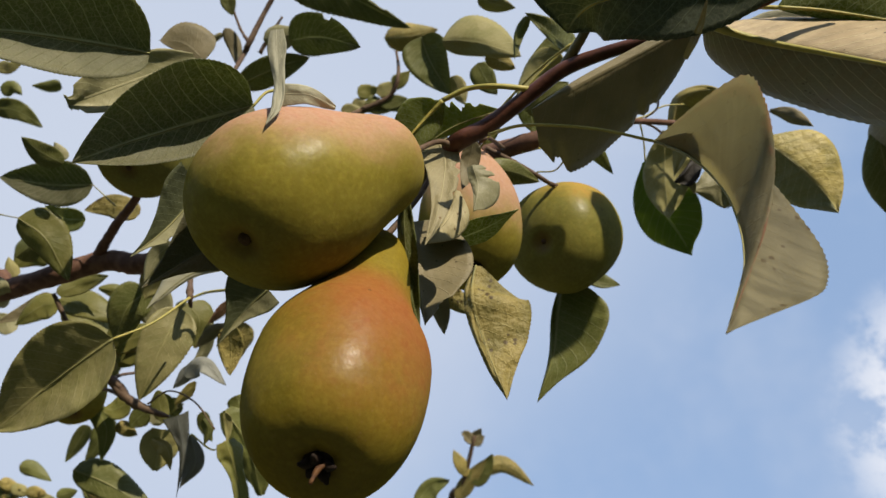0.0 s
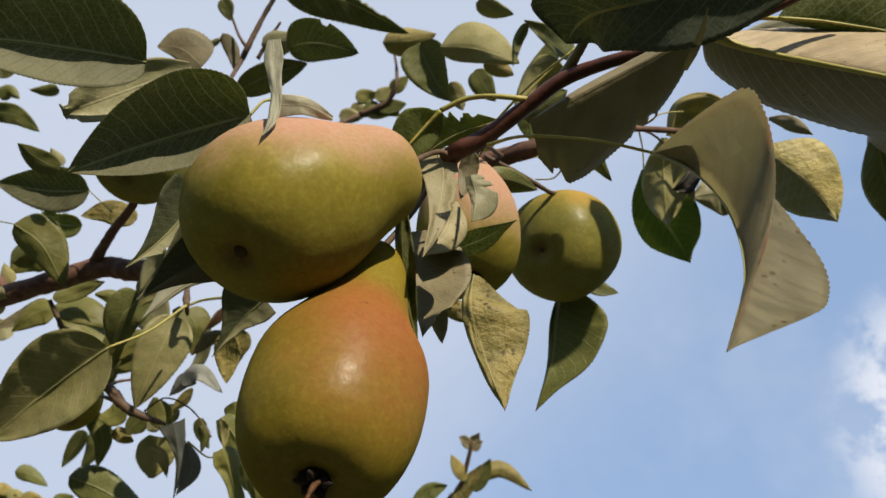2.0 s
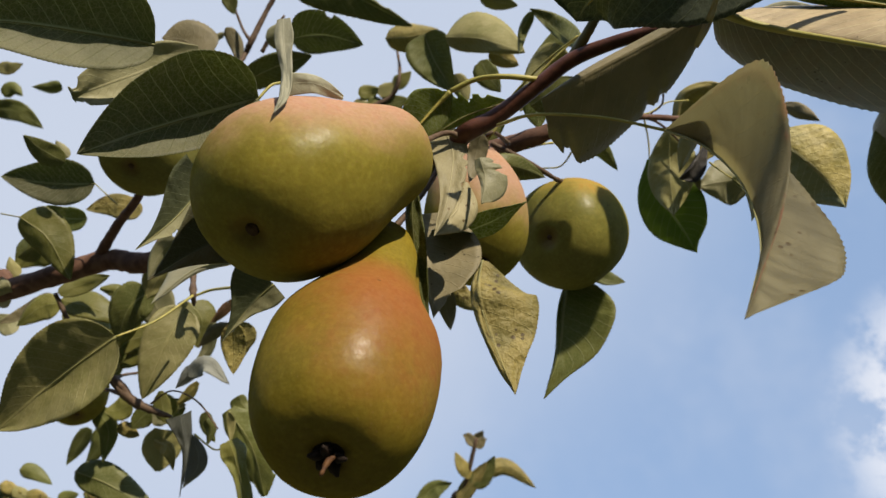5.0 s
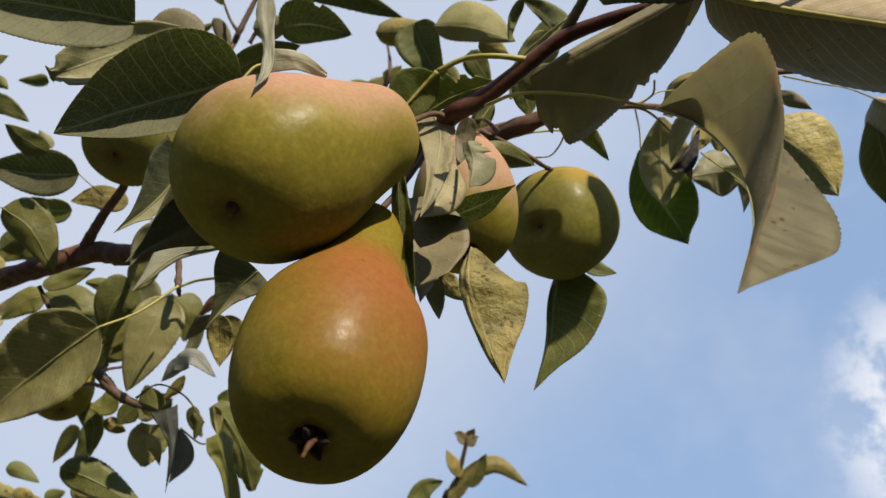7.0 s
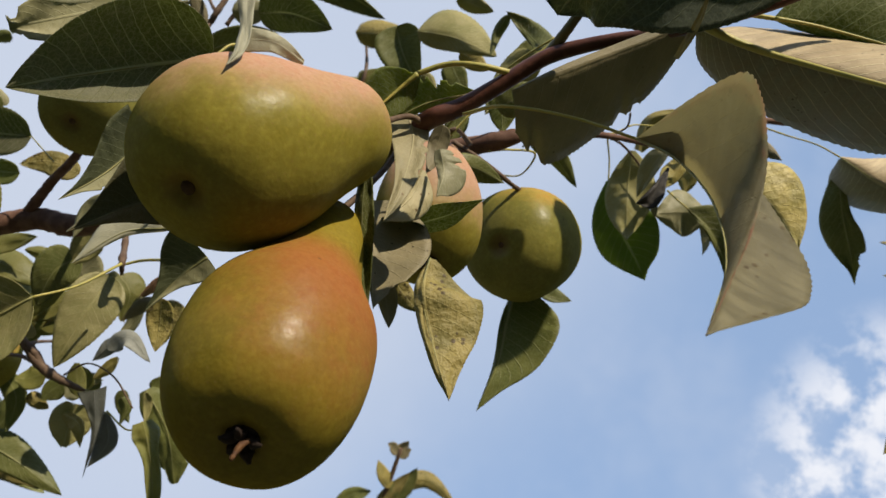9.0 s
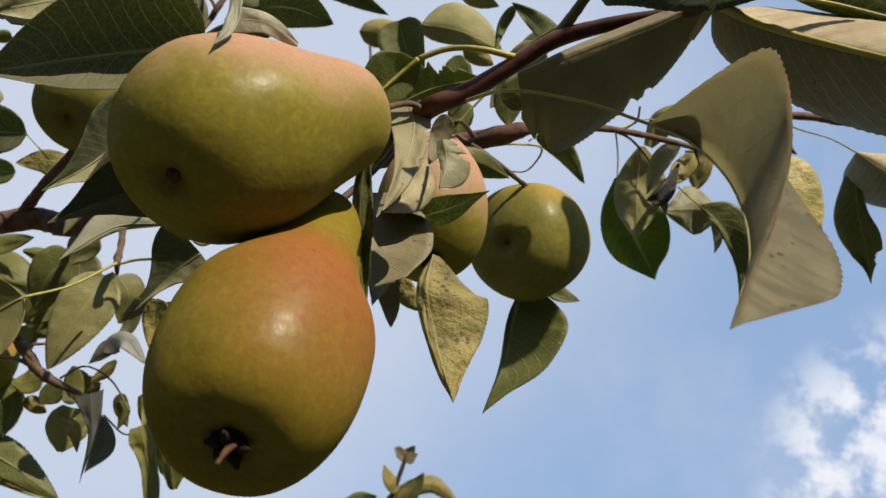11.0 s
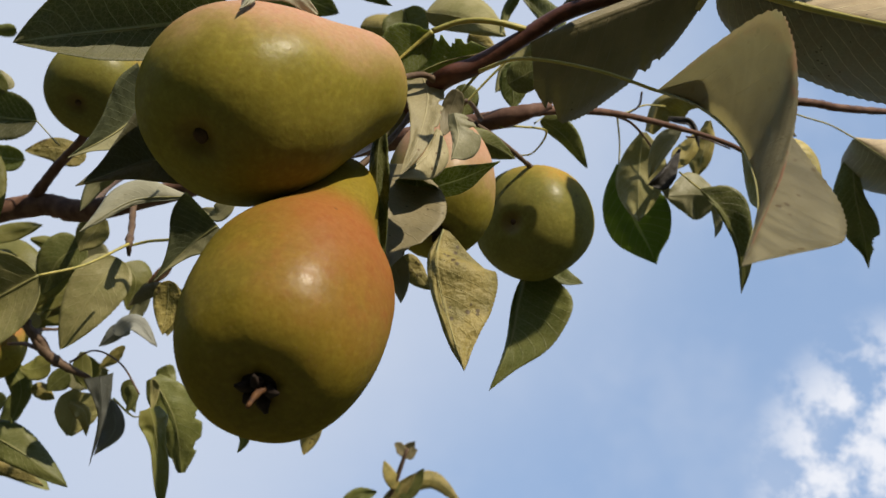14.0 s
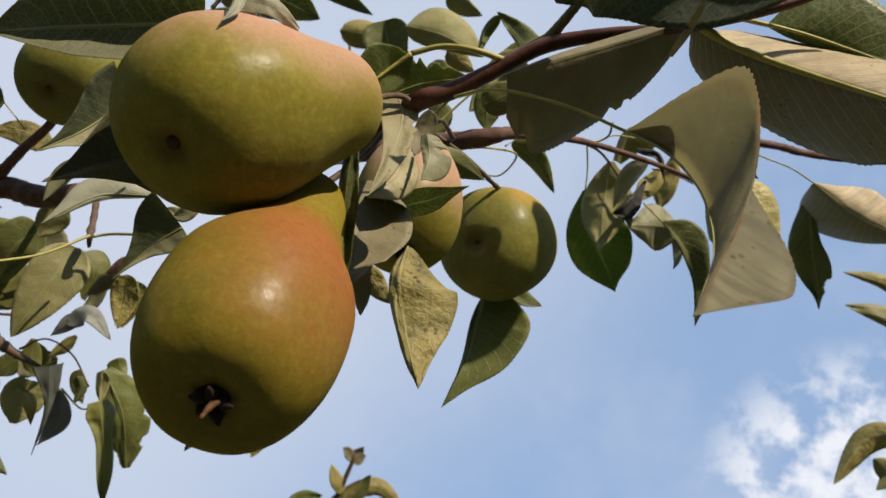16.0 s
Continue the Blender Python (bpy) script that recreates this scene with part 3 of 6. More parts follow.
def pear(eye, middle, top, radius, mat_args, label, stalk, neck=0.42, full=2.3, straight=0.0, neck_red=True, basin=0.22, sepals=True, dried=None, fine=True, blunt=3.2, waist=0.0, cup=0.055, shape=None, tatter=(0.10, 0.20), core=None):
    """A pear hung from its stalk: eye is the calyx, middle the heart of the bulb, top where the stalk joins.
    shape: girths from the heart to the top, at even steps. tatter: how far the withered sepals reach, in radii."""
    root = np.array(stalk[0], float)
    thing = new("pear")
    thing.location = tuple(root)
    tagged(thing, label, "pear", "pears on the tree")
    eye, middle, top = (np.array(p, float) - root for p in (eye, middle, top))
    steps, sides = (56, 64) if fine else (26, 28)
    low = np.linalg.norm(eye - middle)
    spot = middle + (eye - middle) / low * (radius if straight else low)
    pole = (eye - middle) / low * (1 - straight) + (middle - top) / np.linalg.norm(middle - top) * straight
    eye = middle + pole / np.linalg.norm(pole) * (low * (1 - straight) + radius * straight)
    inward = (middle - spot) / low
    verts, faces = [], []
    side = None
    rng = random.Random(int(radius * 1e6))
    seed = rng.uniform(0, 50)
    bend = 1.5 * middle - 0.25 * (eye + top)
    ts = np.linspace(0, 1, 201)[:, None]
    path = (1 - ts) ** 2 * eye + 2 * ts * (1 - ts) * bend + ts**2 * top
    run = np.r_[0, np.cumsum(np.linalg.norm(np.diff(path, axis=0), axis=1))]
    run /= run[-1]
    share = run[np.argmin(np.linalg.norm(path - middle, axis=1))]

    def mid(u):
        t = np.interp(u, run, ts[:, 0])
        return (1 - t) ** 2 * eye + 2 * t * (1 - t) * bend + t**2 * top

    def girth(u):
        if u < share:
            x = 1 - u / share
            return max(1 - x**full, 0.0) ** (1 / full)
        x = (u - share) / (1 - share)
        if shape:
            return max(level(shape, x), 0.0) * math.sqrt(max(1 - x**9, 0.0))
        swell = math.cos(min(x / 0.95, 1.0) ** 1.12 * math.pi / 2)
        tail = neck * math.sqrt(max(1 - x**blunt, 0.0))
        return max((1 - neck) * swell + tail - waist * math.exp(-(((x - 0.50) / 0.16) ** 2)), 0.0)

    ring = []
    for i in range(steps + 1):
        x = i / steps
        u = 0.5 - 0.5 * math.cos(math.pi * x)
        c = mid(u)
        way = mid(min(1, u + 0.02)) - mid(max(0, u - 0.02))
        way /= np.linalg.norm(way)
        if side is None:
            side = np.cross(way, (0.9, 0.1, 0.2))
        side = side - way * (side @ way)
        side /= np.linalg.norm(side)
        other = np.cross(way, side)
        r = radius * girth(u)
        for k in range(sides):
            a = 2 * math.pi * k / sides
            d = math.cos(a) * side + math.sin(a) * other
            lump = 1 + 0.022 * noise.noise(Vector(d) * 1.3 + Vector((u * 2, seed, 0))) + 0.008 * math.cos(5 * a + seed) * (1 - u)
            at = c + d * r * lump
            # the basin round the calyx
            at = at + inward * 0.15 * radius * math.exp(-((np.linalg.norm(at - spot) / (basin * radius)) ** 2))
            verts.append(tuple(at))
    for i in range(steps):
        for k in range(sides):
            a, b = i * sides + k, i * sides + (k + 1) % sides
            faces.append((a, b, b + sides, a + sides))
    low_, high_, blush, way_, lo, hi = mat_args
    skin = pear_material("pear_skin", low_, high_, blush, way_, lo, hi, tuple(spot - middle), tuple((top - middle) / np.linalg.norm(top - middle)), neck_red)
    body = mesh_of("body", verts, faces, [skin])
    # colours are laid out from the heart of the bulb
    body.transform(Matrix.Translation(Vector(tuple(-middle))))
    part("body", body, thing, tuple(middle))
    # calyx: a dark cup with withered sepals
    ax = -inward
    s1 = np.cross(ax, (0.2, 0.9, 0.1))
    s1 /= np.linalg.norm(s1)
    s2 = np.cross(ax, s1)
    deep = spot - ax * 0.145 * radius
    cup_v, cup_f = tube([tuple(deep - ax * 0.001), tuple(deep + ax * 0.0004), tuple(deep + ax * 0.0010)], (radius * cup, radius * cup * 1.2, radius * cup * 0.6), 14, 6, 0.2, 3)
    calyx = part("calyx", mesh_of("calyx", cup_v, cup_f, [core or HOLE]), thing)
    if sepals:
        for k in range(5):
            a = 2 * math.pi * (k + 0.2 * rng.random()) / 5
            d = math.cos(a) * s1 + math.sin(a) * s2
            pts = [tuple(deep + d * radius * 0.06), tuple(deep + d * radius * 0.12 + ax * 0.0022), tuple(deep + d * radius * rng.uniform(*tatter) + ax * rng.uniform(0.003, 0.005))]
            v, f = tube(pts, (0.0018, 0.0021, 0.0005), 5, 6, 0.15, k)
            part("sepal", mesh_of("sepal", v, f, [HOLE]), calyx)
    if dried:
        pts = [tuple(np.subtract(p, root)) for p in dried]
        v, f = tube(pts, (0.0011, 0.0008, 0.0011, 0.0006), 7, 14, 0.18, 9)
        part("dried_blossom", mesh_of("dried_blossom", v, f, [DRY]), calyx, label="dry brown withered blossom")
    pts = [tuple(np.subtract(p, root)) for p in stalk] + [tuple(top - 0.006 * (top - middle) / np.linalg.norm(top - middle))]
    v, f = tube(pts, (0.0017, 0.0012, 0.0017), 8, 0, 0.06, 5)
    part("stalk", mesh_of("stalk", v, f, [TWIG]), thing)
    return thing


# ---- ground ----
ground = new("ground", mesh_of("ground", [(-400, -400, 0), (400, -400, 0), (400, 400, 0), (-400, 400, 0)], [(0, 1, 2, 3)], [grass_material()], None, False))
tagged(ground, "rough green meadow grass under the pear trees", "grass", kind="structure")



def hedge(radius, height):
    """Unseen hedge added all round; it closes the place below the sky and limits light."""
    n, m = 120, 7
    verts, faces = [], []
    for i in range(n):
        a = 2 * math.pi * i / n
        for j in range(m + 1):
            z = height * j / m
            r = radius + 0.5 * noise.noise((math.cos(a) * 4, math.sin(a) * 4, z)) + 0.25 * (j == m)
            verts.append((r * math.cos(a), 0.5 + r * math.sin(a), z * (1 + 0.12 * noise.noise((a * 3, z, 2)))))
    for i in range(n):
        for j in range(m):
            a, b = i * (m + 1) + j, ((i + 1) % n) * (m + 1) + j
            faces.append((a, b, b + 1, a + 1))
    return tagged(new("hedge", mesh_of("hedge", verts, faces, [hedge_material()])), "tall dark green hedge, unseen, added around the orchard", "hedge", kind="structure")


def hedge_material():
    m, nodes, links, out = material("hedge_foliage")
    coord = put(nodes, "ShaderNodeTexCoord").outputs["Object"]
    skin = put(nodes, "ShaderNodeBsdfPrincipled", i_Roughness=0.9)
    tone = blend(nodes, links, ramp_of(nodes, links, noise_of(nodes, links, coord, 9.0, 8.0, 0.7), 0.35, 0.65), (0.04, 0.05, 0.018), (0.10, 0.11, 0.045))
    links.new(tone, skin.inputs["Base Color"])
    links.new(skin.outputs[0], out.inputs["Surface"])
    return m


hedge(5.5, 2.8)

# ---- pear tree: trunk, limbs, shoots ----
tree = tagged(new("pear_tree"), "old pear tree with brown limbs and grey-green leaves", "tree")
tree.location = (0, 0, 0)
stem("trunk", tree, [(-1.1500, 0.7500, 0.0000), (-1.1200, 0.7600, 0.6000), (-1.1500, 0.7400, 1.3000), (-1.0800, 0.7800, 1.9000), (-1.1200, 0.8000, 2.6000)], (0.11, 0.09, 0.085, 0.07, 0.03), BARK, "rough grey-brown trunk", 20, 0.06, 1)
stem("limb", tree, [(-1.0800, 0.7800, 1.9000), (-0.7500, 0.7500, 1.8600), (-0.4211, 0.5970, 2.0397), (-0.3859, 0.5836, 2.0402), (-0.3320, 0.5659, 2.0457), (-0.2884, 0.5581, 2.0550), (-0.2464, 0.5438, 2.0409), (-0.1761, 0.5147, 2.0445), (-0.0782, 0.4578, 2.0346), (0.0407, 0.3934, 2.0179), (0.0665, 0.3807, 2.0175), (0.0849, 0.3825, 2.0309)], (0.016, 0.014, 0.011, 0.0088595, 0.00922359, 0.00922359, 0.00849541, 0.00825268, 0.00728178, 0.00653337, 0.00528603, 0.00269021), BARK, "brown limb with smooth bark", 10, 0.07, 4)
stem("branch", tree, [(-0.2971, 0.5559, 2.0576), (-0.2733, 0.5238, 2.0648), (-0.2448, 0.4868, 2.0622), (-0.2296, 0.4610, 2.0774), (-0.2154, 0.4367, 2.1064)], (0.00485452, 0.00401172, 0.00316218, 0.00266999, 0.00222499), BARK, "", 10, 0.06, 5)
stem("branch", tree, [(0.0589, 0.3821, 2.0158), (0.0884, 0.3908, 2.0366), (0.1446, 0.4142, 2.0709), (0.2252, 0.4452, 2.0962), (0.2778, 0.4661, 2.1024), (0.3190, 0.4819, 2.1147)], (0.00490846, 0.00312847, 0.00242726, 0.00200249, 0.00235984, 0.00188787), BARK, "", 10, 0.08, 6)
stem("branch", tree, [(0.2506, 0.4242, 2.1217), (0.3123, 0.4321, 2.1369), (0.3400, 0.4378, 2.1427), (0.4017, 0.4518, 2.1662), (0.4903, 0.4661, 2.2016)], (0.00212385, 0.00330377, 0.00306779, 0.0028318, 0.00212385), BARK, "", 10, 0.08, 7)
stem("shoot", tree, [(-0.0744, 0.4347, 2.0154), (-0.0298, 0.3405, 1.9254), (-0.0038, 0.2802, 1.8883), (0.0066, 0.2572, 1.8784), (0.0204, 0.2503, 1.8820), (0.0377, 0.2400, 1.8896), (0.0533, 0.2298, 1.8956), (0.0735, 0.2189, 1.8945), (0.0928, 0.2099, 1.8912), (0.1091, 0.2014, 1.8890), (0.1371, 0.1869, 1.8907), (0.1727, 0.1726, 1.9077)], (0.005, 0.005, 0.00435558, 0.00429827, 0.00388766, 0.00349256, 0.00333141, 0.00288844, 0.00255874, 0.00229241, 0.00200249, 0.00155749), SHOOT, "smooth red-brown young shoot", 14, 0.025, 8)
stem("spur", tree, [(0.0541, 0.2315, 1.8997), (0.0562, 0.2258, 1.9003), (0.0600, 0.2185, 1.9028), (0.0647, 0.2099, 1.9068)], (0.003, 0.0024, 0.0021, 0.002), STALK, "", 10, 0.04, 9)
stem("spur", tree, [(0.0282, 0.3787, 2.0044), (0.0445, 0.3806, 1.9942), (0.0597, 0.3896, 1.9913), (0.0721, 0.4011, 1.9932)], (0.00166874, 0.00166874, 0.00166874, 0.00132151), TWIG, "", 10, 0.06, 10)
stem("twig", tree, [(0.0158, 0.3167, 1.9382), (0.0291, 0.2977, 1.9453), (0.0478, 0.2778, 1.9535), (0.0655, 0.2618, 1.9570)], (0.000758519, 0.000758519, 0.000606815, 0.000606815), PETIOLE, "", 10, 0.03, 11)
stem("twig", tree, [(0.0222, 0.3442, 1.9676), (0.0391, 0.3297, 1.9849), (0.0593, 0.3145, 2.0030), (0.0796, 0.3026, 2.0172)], (0.000674239, 0.000674239, 0.000606815, 0.000606815), PETIOLE, "", 10, 0.03, 12)
stem("twig", tree, [(-0.1628, 0.4776, 2.3531), (-0.1800, 0.4960, 2.3312), (-0.1937, 0.5102, 2.2987), (-0.2005, 0.5193, 2.2879), (-0.2071, 0.5119, 2.2345)], (0.00257896, 0.00257896, 0.00315207, 0.00257896, 0.00171931), TWIG, "", 10, 0.08, 13)
stem("twig", tree, [(-0.1948, 0.5102, 2.2987), (-0.2057, 0.5071, 2.3180), (-0.2180, 0.4944, 2.3487), (-0.2198, 0.4832, 2.3620)], (0.00200586, 0.00143276, 0.00114621, 0.00114621), TWIG, "", 10, 0.08, 14)
stem("twig", tree, [(-0.1835, 0.5175, 2.2901), (-0.1722, 0.5048, 2.3052), (-0.1608, 0.4939, 2.3183)], (0.00229241, 0.00171931, 0.00114621), TWIG, "", 10, 0.08, 15)
stem("twig", tree, [(-0.2082, 0.5270, 2.0420), (-0.1930, 0.5060, 1.9930), (-0.1812, 0.4802, 1.9612), (-0.1804, 0.4867, 1.9534)], (0.0027, 0.0023, 0.0026, 0.0010), TWIG, "", 10, 0.12, 16)
stem("twig", tree, [(-0.3345, 0.5762, 2.0334), (-0.3175, 0.5980, 2.0074), (-0.2908, 0.6205, 1.9806), (-0.2714, 0.6339, 1.9646), (-0.2534, 0.6402, 1.9572), (-0.2350, 0.6442, 1.9524)], (0.00188787, 0.00212385, 0.00266999, 0.00436907, 0.00339816, 0.00145636), TWIG, "", 10, 0.14, 17)
stem("twig", tree, [(-0.2714, 0.6339, 1.9646), (-0.3004, 0.6555, 1.9856), (-0.3282, 0.6817, 2.0011)], (0.00188787, 0.00169908, 0.00121363), TWIG, "", 10, 0.1, 18)
stem("twig", tree, [(-0.2534, 0.6371, 1.9609), (-0.2350, 0.6299, 1.9695), (-0.2072, 0.6184, 1.9520), (-0.1852, 0.6149, 1.9251)], (0.000943934, 0.000728178, 0.000728178, 0.000707951), TWIG, "", 10, 0.05, 19)
stem("twig", tree, [(-0.1214, 0.8243, 2.5623), (-0.0792, 0.8107, 2.5784), (-0.0666, 0.7891, 2.6043), (-0.0736, 0.7925, 2.6780)], (0.00404543, 0.00364089, 0.0028318, 0.00161817), TWIG, "", 10, 0.1, 20)
stem("twig", tree, [(-0.1214, 0.8243, 2.5623), (-0.2202, 0.7907, 2.4467), (-0.2724, 0.7179, 2.3001), (-0.2774, 0.6360, 2.1644), (-0.2499, 0.5516, 2.0472)], (0.00364089, 0.00364089, 0.00333748, 0.00337119, 0.00296665), TWIG, "", 10, 0.1, 21)
stem("twig", tree, [(0.0532, 0.3875, 2.0094), (0.0688, 0.3993, 2.0264), (0.0894, 0.4131, 2.0411), (0.0827, 0.4300, 2.0365), (0.0694, 0.4384, 2.0421)], (0.000755148, 0.000782117, 0.000782117, 0.000586588, 0.000586588), PETIOLE, "", 10, 0.02, 22)
# ---- pears ----
pear((-0.0721, 0.2296, 1.7962), (-0.0648, 0.2385, 1.8249), (-0.0114, 0.2448, 1.8584), 0.0350, ((0.158, 0.130, 0.018), (0.198, 0.163, 0.026), (0.355, 0.205, 0.140), (-0.06, -0.6, 0.8), 0.22, 1.05), "large green pear with a rosy upper side and dark calyx", [(0.0041, 0.2582, 1.8772), (-0.0030, 0.2531, 1.8740)], full=2.0, straight=0.8, sepals=False, basin=0.16, cup=0.058, core=BROWN, shape=(1.0, 0.995, 0.97, 0.925, 0.865, 0.785, 0.71, 0.655, 0.62, 0.595, 0.565))
pear((-0.0415, 0.2560, 1.7195), (-0.0383, 0.2705, 1.7635), (-0.0278, 0.2805, 1.8420), 0.0334, ((0.140, 0.106, 0.012), (0.172, 0.128, 0.016), (0.215, 0.080, 0.025), (0.55, -0.70, 0.45), 0.04, 1.22), "ripening yellow-green pear with an orange-red cheek", [(-0.0024, 0.2794, 1.8893), (-0.0114, 0.2797, 1.8656)], full=2.6, shape=(1.0, 0.985, 0.925, 0.815, 0.70, 0.62, 0.57, 0.54, 0.51, 0.48, 0.43), tatter=(0.14, 0.22), cup=0.14, neck_red=False, basin=0.34, dried=[(-0.0404, 0.2592, 1.7297), (-0.0383, 0.2555, 1.7232), (-0.0406, 0.2535, 1.7194), (-0.0423, 0.2525, 1.7143)])
pear((0.0645, 0.4207, 1.9589), (0.0856, 0.4438, 1.9812), (0.1083, 0.4747, 2.0299), 0.0385, ((0.130, 0.120, 0.026), (0.165, 0.148, 0.034), (0.30, 0.19, 0.045), (0.1, -0.73, 0.56), 0.7, 1.4), "green pear hanging beside a spotted leaf", [(0.0721, 0.4011, 1.9932), (0.0930, 0.4406, 2.0239)], neck=0.45, core=BROWN, sepals=False, basin=0.15)
pear((-0.2375, 0.4435, 2.0484), (-0.2327, 0.4533, 2.0803), (-0.2119, 0.4677, 2.1317), 0.0355, ((0.130, 0.120, 0.026), (0.165, 0.148, 0.034), (0.34, 0.20, 0.07), (0.1, -0.73, 0.56), 0.55, 1.3), "green pear half behind a folded dark leaf", [(-0.2219, 0.4499, 2.1217), (-0.2112, 0.4565, 2.1294)], neck=0.45, core=BROWN, sepals=False)
pear((0.0175, 0.3762, 1.8984), (0.0157, 0.3790, 1.9340), (0.0175, 0.3571, 1.9834), 0.0313, ((0.158, 0.130, 0.018), (0.198, 0.163, 0.026), (0.34, 0.205, 0.135), (0.2, -0.73, 0.56), 0.0, 1.0), "rosy pear behind tattered leaves", [(0.0393, 0.3787, 2.0044), (0.0256, 0.3405, 1.9720)], neck=0.5)
pear((-0.3506, 0.7158, 1.9915), (-0.3605, 0.7166, 2.0216), (-0.3691, 0.7097, 2.0766), 0.03, ((0.158, 0.130, 0.018), (0.198, 0.163, 0.026), (0.42, 0.14, 0.08), (-0.5, -0.74, 0.42), -0.3, 0.5), "small green pear with a red cheek among leaves", [(-0.3307, 0.6230, 2.0244), (-0.3505, 0.6818, 2.0631)], neck=0.45, core=BROWN, sepals=False, fine=False)
# ---- leaves close by ----
leaf(tree, [(-0.1310, 0.2310, 1.9081), (-0.1587, 0.2182, 1.9000), (-0.1824, 0.2066, 1.8905), (-0.2064, 0.2013, 1.8813)], (0.42, -0.53, -0.73), (0.0176, 33, 33), (0.0296, 15, 15), "deep", fine=2, wave=0.6, rib=0.0006)
leaf(tree, [(-0.1184, 0.2480, 1.9267), (-0.1438, 0.2457, 1.9061), (-0.1656, 0.2425, 1.8866)], (0.34, -0.59, -0.73), ((0.00284, 0.00966, 0.0108, 0.0108, 0.00909, 0.00455), 24, 24), ((0.00265, 0.00955, 0.01115, 0.01115, 0.00955, 0.00478), 12, 12), "grey", bites=((0.97, -1, 0.5, 0.05), (0.95, 1, 0.6, 0.04)), fine=2)
leaf(tree, [(-0.0906, 0.2626, 1.9094), (-0.1179, 0.2584, 1.8910), (-0.1388, 0.2503, 1.8695), (-0.1535, 0.2427, 1.8506)], (0.31, -0.64, -0.70), (0.0172, 33, 33), (0.0324, 35, 35), "deep", stalk=[(-0.0813, 0.2641, 1.9230), (-0.0857, 0.2618, 1.9181)], fine=2, wave=0.7, rib=0.0006)
leaf(tree, [(-0.0660, 0.1985, 1.8799), (-0.0646, 0.2016, 1.8669), (-0.0621, 0.2035, 1.8522), (-0.0612, 0.2025, 1.8379), (-0.0635, 0.2012, 1.8269)], (0.19, -0.61, -0.77), ((0.00284, 0.00393, 0.00284, 0.00218, 0.00196, 0.00131, 0), 12, 12), ((0.00242, 0.00374, 0.00264, 0.00198, 0.0022, 0.00132, 0), -14, -14), "ash", fine=2, wave=0.9)
leaf(tree, [(-0.0629, 0.2086, 1.8524), (-0.0522, 0.2099, 1.8539), (-0.0432, 0.2210, 1.8593)], (0.16, -0.63, -0.76), ((0.0046, 0.0040, 0.0033, 0.0025, 0.0010), -14, -14), ((0.0046, 0.0042, 0.0036, 0.0028, 0.0010), 6, 6), "ash", fine=2, wave=0.6)
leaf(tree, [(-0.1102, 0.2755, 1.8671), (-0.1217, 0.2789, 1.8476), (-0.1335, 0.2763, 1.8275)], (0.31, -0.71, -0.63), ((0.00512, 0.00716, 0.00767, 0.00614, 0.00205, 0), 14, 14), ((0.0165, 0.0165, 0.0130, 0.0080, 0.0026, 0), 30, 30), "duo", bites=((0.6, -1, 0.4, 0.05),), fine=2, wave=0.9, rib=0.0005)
leaf(tree, [(-0.0874, 0.2747, 1.8369), (-0.1046, 0.2690, 1.8205), (-0.1180, 0.2610, 1.7991)], (0.29, -0.75, -0.60), ((0.01504, 0.01175, 0.00846, 0.0047, 0.00188, 0), 10, 10), ((0.02919, 0.02725, 0.02044, 0.01119, 0.00389, 0), 18, 18), "umber", fine=2, wave=0.7, rib=0.0004, label="brown-edged leaf in the shade of a pear")
leaf(tree, [(-0.1550, 0.3654, 1.9113), (-0.1650, 0.3729, 1.9064), (-0.1712, 0.3800, 1.8939)], (0.32, -0.73, -0.60), (0.00402, -15, -15), (0.00603, -15, -15), "grey", fine=0)
leaf(tree, [(-0.0003, 0.2426, 1.8896), (-0.0068, 0.2469, 1.8844), (-0.0137, 0.2506, 1.8770), (-0.0209, 0.2557, 1.8709)], (0.10, -0.30, -0.95), ((0.00203, 0.00762, 0.00863, 0.0066, 0), 10, 10), ((0.00126, 0.00959, 0.01363, 0.0101, 0), 8, 8), "lucid", stalk=[(0.0414, 0.2384, 1.8915), (0.0249, 0.2347, 1.8897), (0.0115, 0.2379, 1.8921)], bites=((0.05, 1, 0.5, 0.06),), fine=2, wave=0.7, rib=0.0013)
leaf(tree, [(0.0255, 0.2512, 1.8926), (0.0063, 0.2555, 1.8878), (-0.0110, 0.2627, 1.8796)], (-0.02, -0.64, -0.77), ((0.0005, 0.00252, 0.00403, 0.00504, 0.00504, 0.00403, 0.00302, 0.00201, 0.00126, 0.00076, 0), -8, -8), ((0.00102, 0.00357, 0.00612, 0.00765, 0.00918, 0.01224, 0.01428, 0.01275, 0.0102, 0.00637, 0.00153), 12, 12), "lucid", bites=((0.24, 1, 0.35, 0.04), (0.40, 1, 0.5, 0.05), (0.5, 1, 0.3, 0.03)), fine=2, wave=0.7, rib=0.0006)
leaf(tree, [(-0.0025, 0.2608, 1.8849), (0.0009, 0.2603, 1.8699), (-0.0002, 0.2578, 1.8497), (-0.0030, 0.2561, 1.8317), (-0.0071, 0.2542, 1.8154)], (0.00, -0.69, -0.72), ((0.00422, 0.00657, 0.00657, 0.00587, 0.00446, 0.00235, 0), -4, -4), ((0.00706, 0.01083, 0.00895, 0.00565, 0.00306, 0.00165, 0), 6, 6), "bleached", bites=((0.10, -1, 0.25, 0.015), (0.17, -1, 0.3, 0.02), (0.29, -1, 0.4, 0.025), (0.37, -1, 0.2, 0.015), (0.52, -1, 0.25, 0.03)), fine=2, wave=0.8, label="pale curled leaf with a torn edge")
